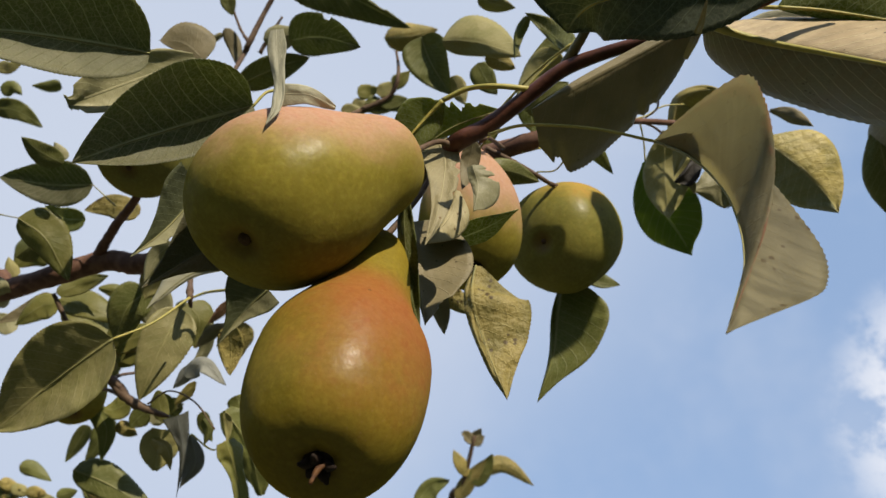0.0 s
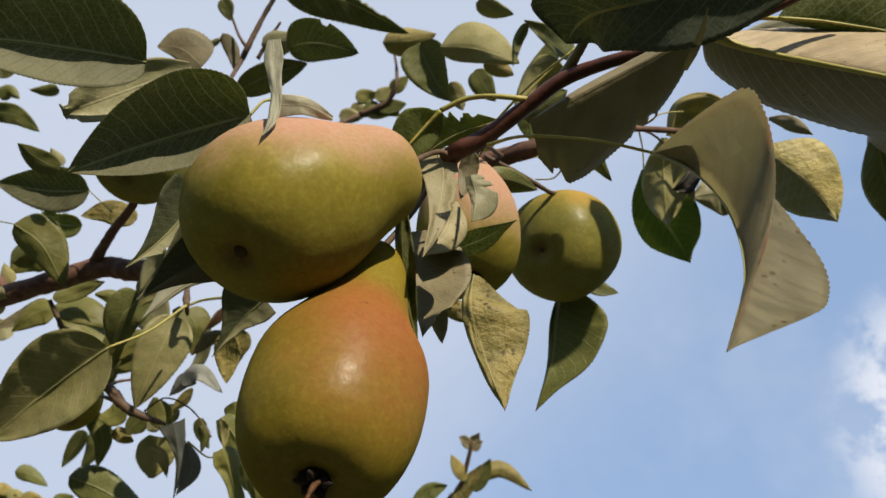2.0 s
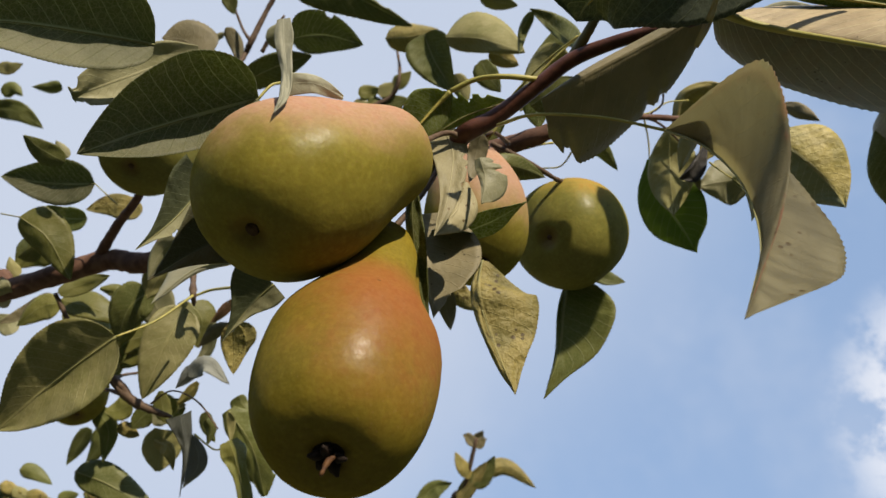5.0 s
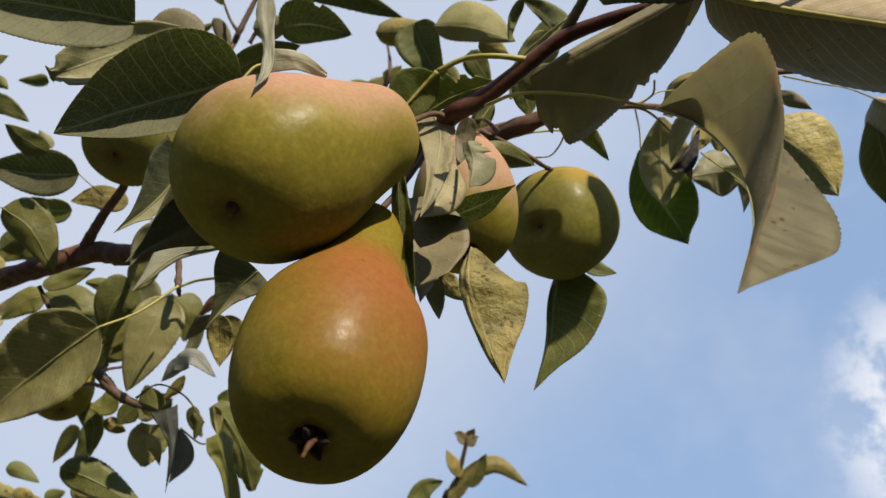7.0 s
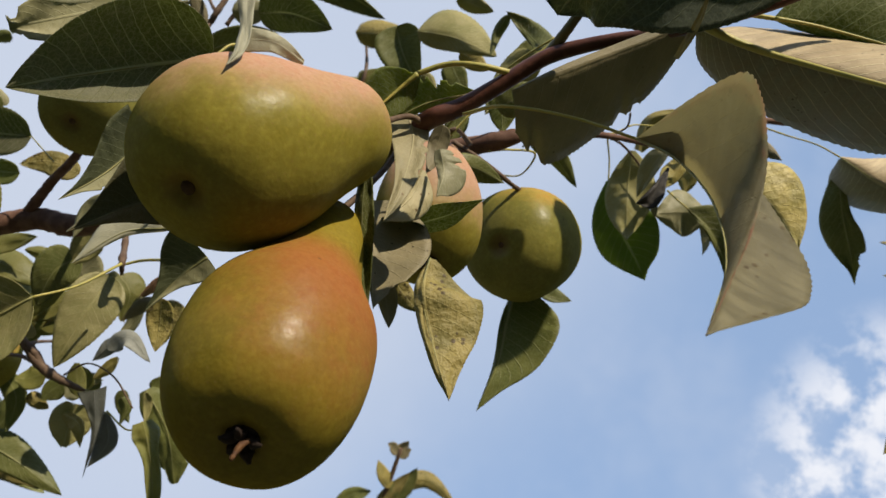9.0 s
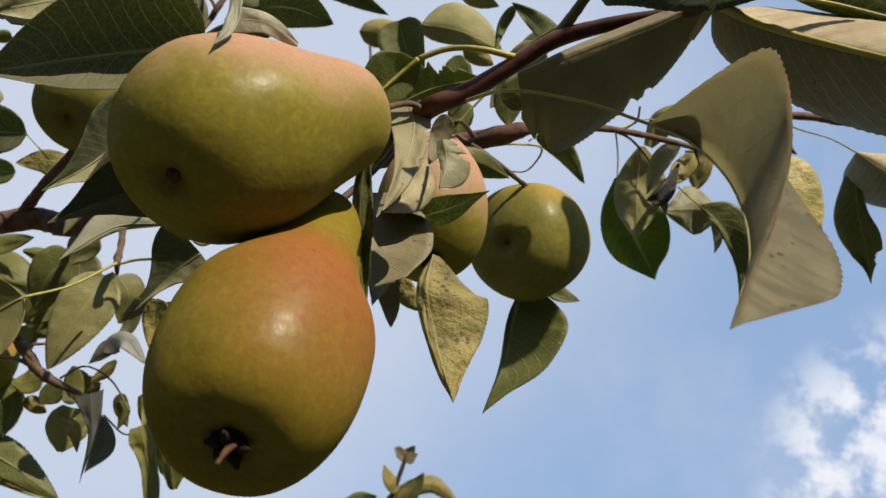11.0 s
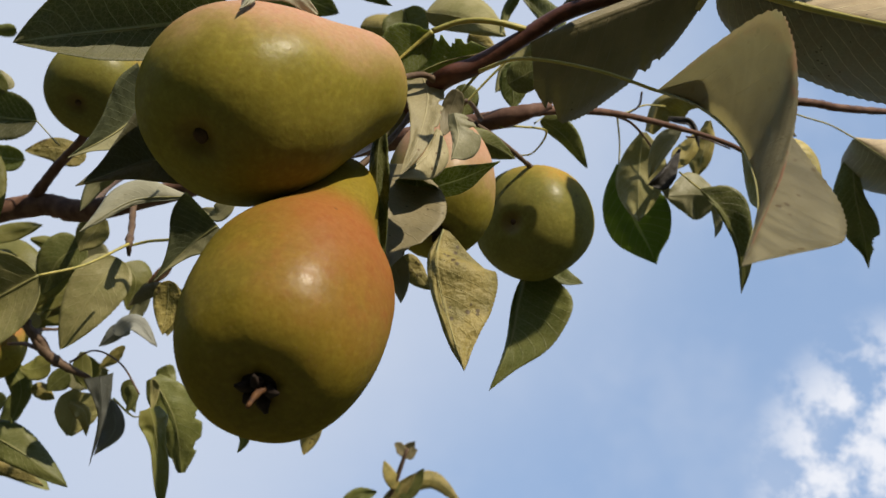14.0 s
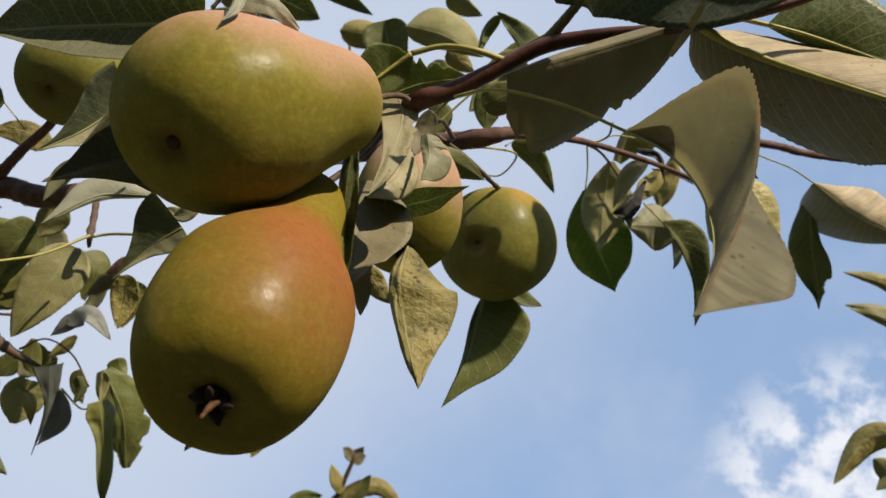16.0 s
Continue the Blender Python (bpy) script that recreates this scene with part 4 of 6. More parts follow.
leaf(tree, [(0.0062, 0.2674, 1.8583), (0.0024, 0.2693, 1.8439), (-0.0074, 0.2677, 1.8274)], (-0.01, -0.72, -0.70), ((0.00144, 0.00624, 0.00888, 0.00864, 0.0048, 0), -10, -10), ((0.00072, 0.0012, 0.00144, 0.0012, 0.00072, 0), -10, -10), "bleached", fine=2, wave=0.8)
leaf(tree, [(0.0144, 0.2883, 1.8955), (0.0168, 0.2916, 1.8838), (0.0145, 0.2917, 1.8682)], (-0.04, -0.69, -0.72), ((0.00526, 0.00936, 0.0117, 0.01053, 0.00585, 0), -25, -25), ((0.00274, 0.00384, 0.00329, 0.0022, 0.0011, 0), -15, -15), "grey", bites=((0.30, -1, 0.5, 0.05), (0.12, -1, 0.3, 0.04)), fine=2, wave=1.4)
leaf(tree, [(0.0153, 0.2870, 1.9114), (0.0127, 0.2948, 1.9036), (0.0094, 0.2967, 1.8874)], (-0.03, -0.70, -0.72), (0.00598, -20, -20), (0.00456, 10, 10), "dark")
leaf(tree, [(-0.0076, 0.2761, 1.8964), (-0.0119, 0.2851, 1.8856), (-0.0163, 0.2959, 1.8727)], (0.03, -0.71, -0.71), (0.00653, -5, -5), (0.00599, 5, 5), "dark", fine=2)
leaf(tree, [(0.0043, 0.3042, 1.8598), (0.0208, 0.2959, 1.8619), (0.0352, 0.2869, 1.8648)], (0.00, -0.32, -0.94), ((0.00215, 0.00726, 0.00699, 0.00323, 0), 8, 8), ((0.00214, 0.00696, 0.00642, 0.00268, 0), -6, -6), "fresh", fine=2, wave=0.6)
leaf(tree, [(-0.0132, 0.2979, 1.8672), (-0.0121, 0.3003, 1.8489), (-0.0107, 0.3009, 1.8295), (-0.0078, 0.2992, 1.8082)], (0.03, -0.78, -0.62), ((0.00776, 0.02173, 0.02587, 0.0238, 0.01423, 0.0), 4, 4), ((0.00262, 0.00367, 0.00314, 0.0021, 0.00105, 0.0), -10, -10), "dark", bites=((0.86, -1, 0.4, 0.06), (0.95, -1, 0.3, 0.04)), fine=2)
# level leaf, practically unseen, added to cast shade on the dark one before it
leaf(tree, [(0.0011, 0.3080, 1.8630), (0.0003, 0.2940, 1.8532), (-0.0005, 0.2862, 1.8485)], (-0.00, -0.85, 0.52), (0.00949, -2, -2), (0.00949, 2, 2), "dark", fine=2)
leaf(tree, [(-0.0166, 0.2599, 1.8534), (-0.0164, 0.2694, 1.8359), (-0.0142, 0.2771, 1.8174), (-0.0094, 0.2894, 1.7965)], (0.04, -0.77, -0.64), ((0.00111, 0.00442, 0.00553, 0.00387, 0.0), 30, 30), ((0.00106, 0.00317, 0.00317, 0.00211, 0.0), -25, -25), "green")
leaf(tree, [(0.0184, 0.3659, 1.8951), (0.0154, 0.3685, 1.8733), (0.0234, 0.3746, 1.8443), (0.0328, 0.3790, 1.8173)], (-0.05, -0.85, -0.53), ((0.00311, 0.02546, 0.03167, 0.03105, 0.02236, 0.01056, 0.0), -12, -12), ((0.00074, 0.00371, 0.00519, 0.00556, 0.00482, 0.00334, 0.0), -35, -35), "yellow", fine=2, wave=2.4, rib=0.0005, label="yellowing leaf with brown blight spots")
leaf(tree, [(0.0874, 0.4724, 1.9705), (0.0801, 0.4795, 1.9433), (0.0752, 0.4876, 1.9135), (0.0637, 0.5001, 1.8846)], (-0.13, -0.82, -0.56), ((0.00433, 0.03133, 0.03737, 0.0294, 0.01128, 0.0), 25, 10), ((0.00125, 0.00376, 0.00418, 0.00334, 0.00167, 0.0), -20, -20), "green", fine=2, rib=0.0004)
leaf(tree, [(0.1095, 0.5167, 2.0109), (0.1225, 0.5226, 2.0042), (0.1393, 0.5239, 2.0024)], (-0.18, -0.78, -0.60), (0.00993, -6, -15), (0.00474, 17, 25), "green", fine=0)
leaf(tree, [(0.1084, 0.2025, 1.8954), (0.0846, 0.2097, 1.8837), (0.0598, 0.2158, 1.8718), (0.0353, 0.2216, 1.8587)], (-0.20, -0.60, -0.78), ((0.0013, 0.0100, 0.0185, 0.0255, 0.0300, 0.0335, 0.0365, 0.0388, 0.0395, 0.0360, 0.0180), -33, -33), ((0.00056, 0.00196, 0.00281, 0.00337, 0.00337, 0.00309, 0.00281, 0.00253, 0.00196, 0.00112, 0.0), -35, -35), "dark", stalk=[(0.1105, 0.2002, 1.8951)], bites=((0.36, -1, 0.1, 0.02), (0.44, -1, 0.12, 0.025), (0.91, -1, 0.25, 0.03)), fine=2, wave=0.25)
leaf(tree, [(0.0988, 0.2122, 1.8794), (0.0969, 0.1895, 1.8676), (0.0939, 0.1700, 1.8597)], (-0.28, -0.56, -0.78), ((0.00108, 0.00151, 0.00129, 0.00086, 0), -8, -8), ((0.00108, 0.00151, 0.00129, 0.00086, 0), -8, -8), "dark", fine=2, wave=0.4)
leaf(tree, [(0.1507, 0.1712, 1.8968), (0.1112, 0.1751, 1.8893), (0.0807, 0.1798, 1.8806), (0.0627, 0.1865, 1.8821), (0.0554, 0.1940, 1.8856), (0.0499, 0.2030, 1.8843)], (-0.24, -0.53, -0.81), ((0.00109, 0.01312, 0.02055, 0.0223, 0.02055, 0.01727, 0.01574, 0.01443, 0.01159, 0.007, 0), 4, 4), ((0.00116, 0.00929, 0.01393, 0.01532, 0.01532, 0.01486, 0.01625, 0.01811, 0.02089, 0.01903, 0), 20, 20), "gloom", fine=2, wave=0.3, rib=0.0009)
leaf(tree, [(0.1882, 0.2491, 1.9594), (0.1667, 0.2486, 1.9601), (0.1463, 0.2523, 1.9557)], (-0.36, -0.54, -0.76), ((0.00086, 0.00229, 0.00286, 0.00171, 0), -8, -8), ((0.00086, 0.00286, 0.004, 0.00286, 0), -8, -8), "ash", fine=2, wave=0.5)
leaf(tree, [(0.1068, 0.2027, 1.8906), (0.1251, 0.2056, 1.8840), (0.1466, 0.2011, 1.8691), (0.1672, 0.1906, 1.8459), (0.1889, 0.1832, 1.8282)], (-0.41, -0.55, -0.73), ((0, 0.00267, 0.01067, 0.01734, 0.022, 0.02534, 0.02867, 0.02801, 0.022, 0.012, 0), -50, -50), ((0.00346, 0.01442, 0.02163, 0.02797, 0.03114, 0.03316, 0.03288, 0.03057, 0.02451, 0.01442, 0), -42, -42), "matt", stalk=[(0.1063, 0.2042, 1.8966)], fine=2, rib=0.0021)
leaf(tree, [(0.1388, 0.2016, 1.8996), (0.1554, 0.2005, 1.8961), (0.1804, 0.1991, 1.8869), (0.2035, 0.1963, 1.8746)], (-0.44, -0.52, -0.74), ((0.00142, 0.01417, 0.02125, 0.02361, 0.01889, 0.00944, 0), -16, -16), ((0.00089, 0.00296, 0.00415, 0.00415, 0.00356, 0.00178, 0), -40, -40), "fresh", stalk=[(0.1078, 0.2069, 1.9012), (0.1201, 0.2044, 1.9040)], fine=2, wave=0.6, rib=0.001)
leaf(tree, [(0.0838, 0.2282, 1.8476), (0.0908, 0.2214, 1.8340), (0.0956, 0.2136, 1.8168), (0.0979, 0.2093, 1.7987), (0.0968, 0.2050, 1.7819), (0.0942, 0.2023, 1.7665), (0.0887, 0.1979, 1.7531), (0.0822, 0.1936, 1.7396), (0.0777, 0.1910, 1.7301)], (-0.31, -0.71, -0.63), (0.01872, 0, 0), (0.01872, 0, 0), "wilted", stalk=[(0.0200, 0.2455, 1.8706), (0.0333, 0.2268, 1.8555), (0.0599, 0.2250, 1.8514)], fine=2, wave=0.35, rib=0.0006, label="large folded grey-tan leaf with a reddish margin", margins=([(0.0838, 0.2282, 1.8476), (0.0938, 0.2112, 1.8337), (0.1053, 0.2045, 1.8184), (0.1122, 0.2043, 1.8014), (0.1175, 0.2046, 1.7871), (0.1213, 0.2046, 1.7715), (0.1188, 0.2033, 1.7590), (0.1097, 0.1989, 1.7488), (0.0777, 0.1910, 1.7301)], [(0.0838, 0.2282, 1.8476), (0.0934, 0.1991, 1.8372), (0.1001, 0.1756, 1.8232), (0.1046, 0.1773, 1.8134), (0.1073, 0.1847, 1.8031), (0.1069, 0.1921, 1.7911), (0.1012, 0.1960, 1.7740), (0.0931, 0.1962, 1.7582), (0.0774, 0.1902, 1.7296)]))
# out of view: added square to the sun to shade a green pear
leaf(tree, [(0.2168, 0.1898, 2.1430), (0.2180, 0.2163, 2.1115), (0.2153, 0.2481, 2.0735)], (-0.4000, 0.7649, -0.5049), ((0, 0.01371, 0.01523, 0.01523, 0.01371, 0), 5, 5), ((0, 0.01409, 0.01485, 0.01485, 0.01371, 0), 5, 5), "olive", fine=2, wave=0.5)
# ---- leaves farther back, beside the limb ----
leaf(tree, [(0.1741, 0.5050, 2.1219), (0.1876, 0.5293, 2.0933), (0.2046, 0.5462, 2.0727), (0.2144, 0.5567, 2.0600)], (-0.27, -0.68, -0.68), ((0.00379, 0.02182, 0.03036, 0.02941, 0.02087, 0.00759, 0), 6, 6), ((0.00238, 0.01715, 0.02382, 0.02382, 0.01715, 0.00857, 0), -8, -8), "vivid", stalk=[(0.1661, 0.4733, 2.1431), (0.1727, 0.4932, 2.1353)], fine=2, wave=1.4, rib=0.0004)
leaf(tree, [(0.1831, 0.4665, 2.1190), (0.1829, 0.4901, 2.0925), (0.1840, 0.5078, 2.0576)], (-0.27, -0.64, -0.72), ((0.00278, 0.01574, 0.02223, 0.02223, 0.01852, 0.01019, 0), -14, -14), ((0.00236, 0.01039, 0.01606, 0.0189, 0.01701, 0.01039, 0), -18, -18), fine=2, wave=1.6, rib=0.0004)
leaf(tree, [(0.2040, 0.4419, 2.0993), (0.1930, 0.4564, 2.0917), (0.1865, 0.4811, 2.0798)], (-0.29, -0.61, -0.73), ((0.00096, 0.00529, 0.00625, 0.00433, 0), 25, 25), ((0.00133, 0.00797, 0.00929, 0.0062, 0), -10, -10), "grey", fine=2, wave=1.2)
leaf(tree, [(0.2105, 0.4656, 2.1023), (0.1979, 0.4727, 2.0805), (0.1851, 0.4807, 2.0728)], (-0.29, -0.63, -0.72), ((0.00089, 0.00447, 0.00894, 0.00984, 0), 10, 10), ((0.00089, 0.00268, 0.00358, 0.00268, 0), 10, 10), "near_black", wave=2.0)
leaf(tree, [(0.1994, 0.4757, 2.0845), (0.1998, 0.4815, 2.0735), (0.2019, 0.4863, 2.0649)], (-0.30, -0.64, -0.71), ((0.00089, 0.00223, 0.00312, 0.00223, 0), 10, 10), ((0.00089, 0.00268, 0.00357, 0.00223, 0), 10, 10), "grey", fine=0)
leaf(tree, [(0.2260, 0.4632, 2.1185), (0.2168, 0.4724, 2.1016), (0.2023, 0.4791, 2.0880)], (-0.31, -0.61, -0.73), ((0.00286, 0.00668, 0.0062, 0.00382, 0), -20, -20), ((0.00382, 0.00954, 0.01145, 0.00668, 0), -20, -20), "straw", wave=1.5)
leaf(tree, [(0.1900, 0.4722, 2.1269), (0.1985, 0.4562, 2.1441), (0.2164, 0.4431, 2.1418), (0.2352, 0.4400, 2.1285)], (-0.28, -0.59, -0.76), ((0.003, 0.007, 0.006, 0.0035, 0), -25, -25), ((0.0046, 0.01565, 0.01933, 0.01012, 0), -10, -10), "straw", fine=2, wave=1.6, rib=0.0005)
leaf(tree, [(0.1986, 0.4506, 2.1202), (0.2150, 0.4481, 2.1139), (0.2242, 0.4606, 2.0990)], (-0.31, -0.59, -0.75), ((0.00137, 0.00229, 0.00275, 0.00229, 0), -15, -15), ((0.00183, 0.00367, 0.00275, 0.00183, 0), 15, 15), "near_black", wave=1.5)
leaf(tree, [(0.2604, 0.5136, 2.1038), (0.2361, 0.5079, 2.0975), (0.2083, 0.5051, 2.0884)], (-0.33, -0.64, -0.69), ((0.00951, 0.02092, 0.01997, 0.01141, 0), -12, -12), ((0.00247, 0.01485, 0.01979, 0.01188, 0), -20, -20), "grey", fine=2, wave=2.2)
leaf(tree, [(0.2551, 0.5151, 2.0951), (0.2579, 0.5205, 2.0813), (0.2547, 0.5259, 2.0680)], (-0.36, -0.65, -0.67), ((0.00142, 0.00378, 0.00378, 0.00283, 0), 10, 10), ((0.00297, 0.00396, 0.00396, 0.00198, 0), -20, -20), "grey", fine=0)
leaf(tree, [(0.2487, 0.4785, 2.1593), (0.2474, 0.4947, 2.1413), (0.2425, 0.5120, 2.1224)], (-0.33, -0.60, -0.73), ((0.00194, 0.0068, 0.00777, 0.0068, 0), -10, -10), ((0.00248, 0.00793, 0.01189, 0.0109, 0), -15, -15), "straw", wave=1.8)
leaf(tree, [(0.2228, 0.4715, 2.0644), (0.2418, 0.4813, 2.0515), (0.2567, 0.4980, 2.0313), (0.2621, 0.5202, 2.0060)], (-0.37, -0.66, -0.65), ((0.00175, 0.01577, 0.02015, 0.01577, 0.01051, 0.00701, 0), -10, -10), ((0.00088, 0.00219, 0.00307, 0.00307, 0.00219, 0.00131, 0), 10, 10), "green", stalk=[(0.2120, 0.4776, 2.0887), (0.2168, 0.4745, 2.0766)], fine=2, wave=1.2, rib=0.0003)
leaf(tree, [(0.2182, 0.3895, 2.0226), (0.2363, 0.3928, 2.0030), (0.2513, 0.4004, 1.9863), (0.2595, 0.4061, 1.9717)], (-0.40, -0.65, -0.65), ((0.00587, 0.02598, 0.02849, 0.02095, 0.01005, 0), -26, -26), ((0.00711, 0.02558, 0.03127, 0.02558, 0.01279, 0), -36, -36), "straw_half_shaded", fine=2, wave=1.6, rib=0.0005)
leaf(tree, [(0.2337, 0.3959, 2.0616), (0.2449, 0.3919, 2.0508), (0.2564, 0.3898, 2.0378)], (-0.38, -0.61, -0.70), ((0.00121, 0.00484, 0.00606, 0.00404, 0), -10, -10), ((0.00132, 0.00351, 0.00526, 0.00351, 0), -25, -25), "dark", wave=1.4)
leaf(tree, [(0.3761, 0.4859, 2.1535), (0.3877, 0.5167, 2.1254), (0.4041, 0.5451, 2.1071), (0.4132, 0.5660, 2.0902)], (-0.49, -0.59, -0.64), ((0.00151, 0.00453, 0.00754, 0.01308, 0.01207, 0.00402, 0), 12, 12), ((0.00203, 0.01318, 0.02028, 0.02028, 0.0142, 0.00456, 0), -14, -14), "green", stalk=[(0.3734, 0.4744, 2.1516)], bites=((0.72, -1, 0.6, 0.06),), fine=2, wave=1.2, rib=0.0005)
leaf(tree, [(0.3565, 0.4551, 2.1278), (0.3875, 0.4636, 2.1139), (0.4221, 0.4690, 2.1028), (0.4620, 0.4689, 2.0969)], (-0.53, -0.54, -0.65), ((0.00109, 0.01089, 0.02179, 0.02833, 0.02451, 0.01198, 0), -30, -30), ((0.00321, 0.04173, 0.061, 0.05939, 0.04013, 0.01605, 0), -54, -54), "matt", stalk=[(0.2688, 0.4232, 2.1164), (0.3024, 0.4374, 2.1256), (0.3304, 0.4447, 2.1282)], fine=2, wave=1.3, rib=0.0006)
stem("twig", tree, [(0.1385, 0.4300, 2.0890), (0.1575, 0.4333, 2.0985), (0.1731, 0.4341, 2.1111), (0.1924, 0.4387, 2.1191)], (0.0007, 0.0007, 0.0006, 0.0006), PETIOLE, "", 10, 0.05, 40)
stem("twig", tree, [(0.1417, 0.4291, 2.0897), (0.1617, 0.4379, 2.0929), (0.1814, 0.4582, 2.0983), (0.1905, 0.4698, 2.0995)], (0.0011, 0.001, 0.0009, 0.0007), TWIG, "", 10, 0.05, 41)
stem("twig", tree, [(0.1649, 0.4157, 2.1025), (0.1649, 0.4258, 2.0986), (0.1576, 0.4342, 2.0975)], (0.0008, 0.0008, 0.0006), TWIG, "", 10, 0.05, 42)
stem("twig", tree, [(0.2139, 0.4586, 2.1097), (0.2291, 0.4580, 2.1090), (0.2498, 0.4608, 2.1037)], (0.0007, 0.0007, 0.0006), TWIG, "", 10, 0.05, 43)
leaf(tree, [(0.6062, 0.6555, 2.2032), (0.5643, 0.6426, 2.2174), (0.5212, 0.6455, 2.2270)], (-0.55, -0.59, -0.59), (0.00622, 0, 0), (0.0106, -20, -20), "yellow", fine=0)
leaf(tree, [(0.6244, 0.6754, 2.1787), (0.5720, 0.6648, 2.1876), (0.5295, 0.6686, 2.2005)], (-0.56, -0.60, -0.57), (0.00871, 0, 0), (0.01511, -25, -25), fine=0)
leaf(tree, [(0.8139, 0.9793, 2.2650), (0.7751, 1.0059, 2.2581), (0.7347, 1.0478, 2.2024)], (-0.56, -0.69, -0.46), (0.02365, -25, -25), (0.02183, -25, -25), "yellow")
leaf(tree, [(0.8344, 1.0234, 2.2138), (0.8075, 1.0188, 2.2243), (0.7845, 1.0118, 2.2340)], (-0.57, -0.69, -0.44), (0.01842, -10, -10), (0.01842, -10, -10), fine=0)
leaf(tree, [(0.8473, 0.9925, 2.2455), (0.8217, 1.0139, 2.2209), (0.7967, 1.0411, 2.2002)], (-0.58, -0.69, -0.44), (0.01842, -10, -10), (0.0193, -20, -20), fine=0)
# added behind the dark leaf, hidden there, to shade the green pear below
leaf(tree, [(0.0766, 0.3316, 2.0045), (0.1008, 0.3298, 2.0066), (0.1251, 0.3280, 2.0087)], (-0.06, -0.85, 0.52), (0.01526, -2, -2), (0.01387, 2, 2), "green", fine=2)
leaf(tree, [(0.0547, 0.3669, 2.0277), (0.0684, 0.3591, 2.0328), (0.0828, 0.3529, 2.0397)], (-0.12, -0.63, -0.76), (0.01049, -1, -8), (0.01134, -11, -4), "green")
leaf(tree, [(-0.0009, 0.4122, 2.1667), (0.0269, 0.4056, 2.1547), (0.0605, 0.4019, 2.1323)], (-0.04, -0.59, -0.80), (0.02634, -35, -35), (0.01173, -5, -5), rib=0.0004)
leaf(tree, [(-0.0189, 0.4345, 2.2023), (-0.0104, 0.4466, 2.1828), (0.0062, 0.4599, 2.1565)], (0.01, -0.61, -0.79), (0.0208, 28, 28), (0.02191, 14, 14), "green", rib=0.0004)
leaf(tree, [(-0.0877, 0.7555, 2.6443), (-0.0450, 0.7495, 2.6416), (-0.0076, 0.7468, 2.6546)], (0.04, -0.58, -0.81), (0.02336, -30, -30), (0.02332, -20, -20), "yellow", fine=0)
leaf(tree, [(-0.1543, 0.4590, 2.3287), (-0.0966, 0.4782, 2.3319), (-0.0323, 0.5011, 2.3096)], (0.11, -0.55, -0.83), (0.00908, -7, -13), (0.02362, -8, -2), "green", bites=((0.68, -1, 0.4, 0.03), (0.76, -1, 0.55, 0.04), (0.62, -1, 0.3, 0.02),))
leaf(tree, [(-0.1357, 0.4485, 2.2167), (-0.1066, 0.4459, 2.2176), (-0.0728, 0.4524, 2.2121)], (0.14, -0.58, -0.80), (0.02308, 18, 18), (0.01756, -15, -15), "deep", bites=((0.55, -1, 0.3, 0.04),), rib=0.0004)
leaf(tree, [(-0.1935, 0.4228, 2.1541), (-0.2107, 0.4151, 2.1662), (-0.2297, 0.4122, 2.1667)], (0.29, -0.57, -0.77), (0.01013, 0, 14), (0.02213, -12, -26), "dark")
leaf(tree, [(-0.1840, 0.4863, 2.2027), (-0.1483, 0.4676, 2.2031), (-0.1193, 0.4643, 2.2134)], (0.19, -0.60, -0.77), (0.01321, -1, 0), (0.01423, -2, -2), "green", rib=0.0004)
leaf(tree, [(-0.2212, 0.5071, 2.3180), (-0.2122, 0.5215, 2.3055), (-0.2086, 0.5321, 2.2882)], (0.24, -0.58, -0.78), (0.00834, -13, -20), (0.00688, -1, 6), "dark", fine=0)
leaf(tree, [(-0.1758, 0.4963, 2.2842), (-0.1560, 0.4933, 2.2843), (-0.1382, 0.4899, 2.2918)], (0.18, -0.57, -0.80), (0.01294, -20, -20), (0.01412, -20, -20), "grey", fine=0)
leaf(tree, [(-0.2308, 0.5288, 2.3388), (-0.2426, 0.5334, 2.3333), (-0.2504, 0.5364, 2.3297)], (0.26, -0.57, -0.78), (0.00392, -22, -29), (0.00363, -14, -8), "grey", fine=0)
leaf(tree, [(-0.2218, 0.4850, 2.3444), (-0.2177, 0.4919, 2.3357), (-0.2132, 0.4990, 2.3277)], (0.24, -0.54, -0.81), (0.00944, 15, 12), (0.00688, 1, 3), "green", fine=0)
leaf(tree, [(0.0884, 0.3566, 2.0774), (0.0771, 0.3640, 2.1093), (0.0600, 0.3570, 2.1235)], (-0.12, -0.58, -0.81), (0.00402, 1, -5), (0.01142, -12, -6), "green")
leaf(tree, [(0.0926, 0.3972, 2.1534), (0.0817, 0.4044, 2.1441), (0.0659, 0.4123, 2.1354)], (-0.12, -0.59, -0.80), (0.00806, 4, 10), (0.00713, -1, -7), "green", fine=0)
leaf(tree, [(0.0833, 0.3689, 2.0938), (0.0695, 0.3839, 2.0846), (0.0518, 0.3983, 2.0588)], (-0.11, -0.62, -0.78), (0.01341, -30, -18), (0.01458, -15, -26))
leaf(tree, [(0.0621, 0.3595, 2.1239), (0.0555, 0.3707, 2.1176), (0.0522, 0.3806, 2.1010)], (-0.10, -0.55, -0.83), (0.00481, -8, 2), (0.00376, -28, -37), "green", fine=0)
leaf(tree, [(0.0369, 0.4436, 2.1915), (0.0498, 0.4483, 2.1866), (0.0621, 0.4520, 2.1814)], (-0.07, -0.61, -0.79), (0.00905, -15, -15), (0.00905, -15, -15), "yellow", fine=0)
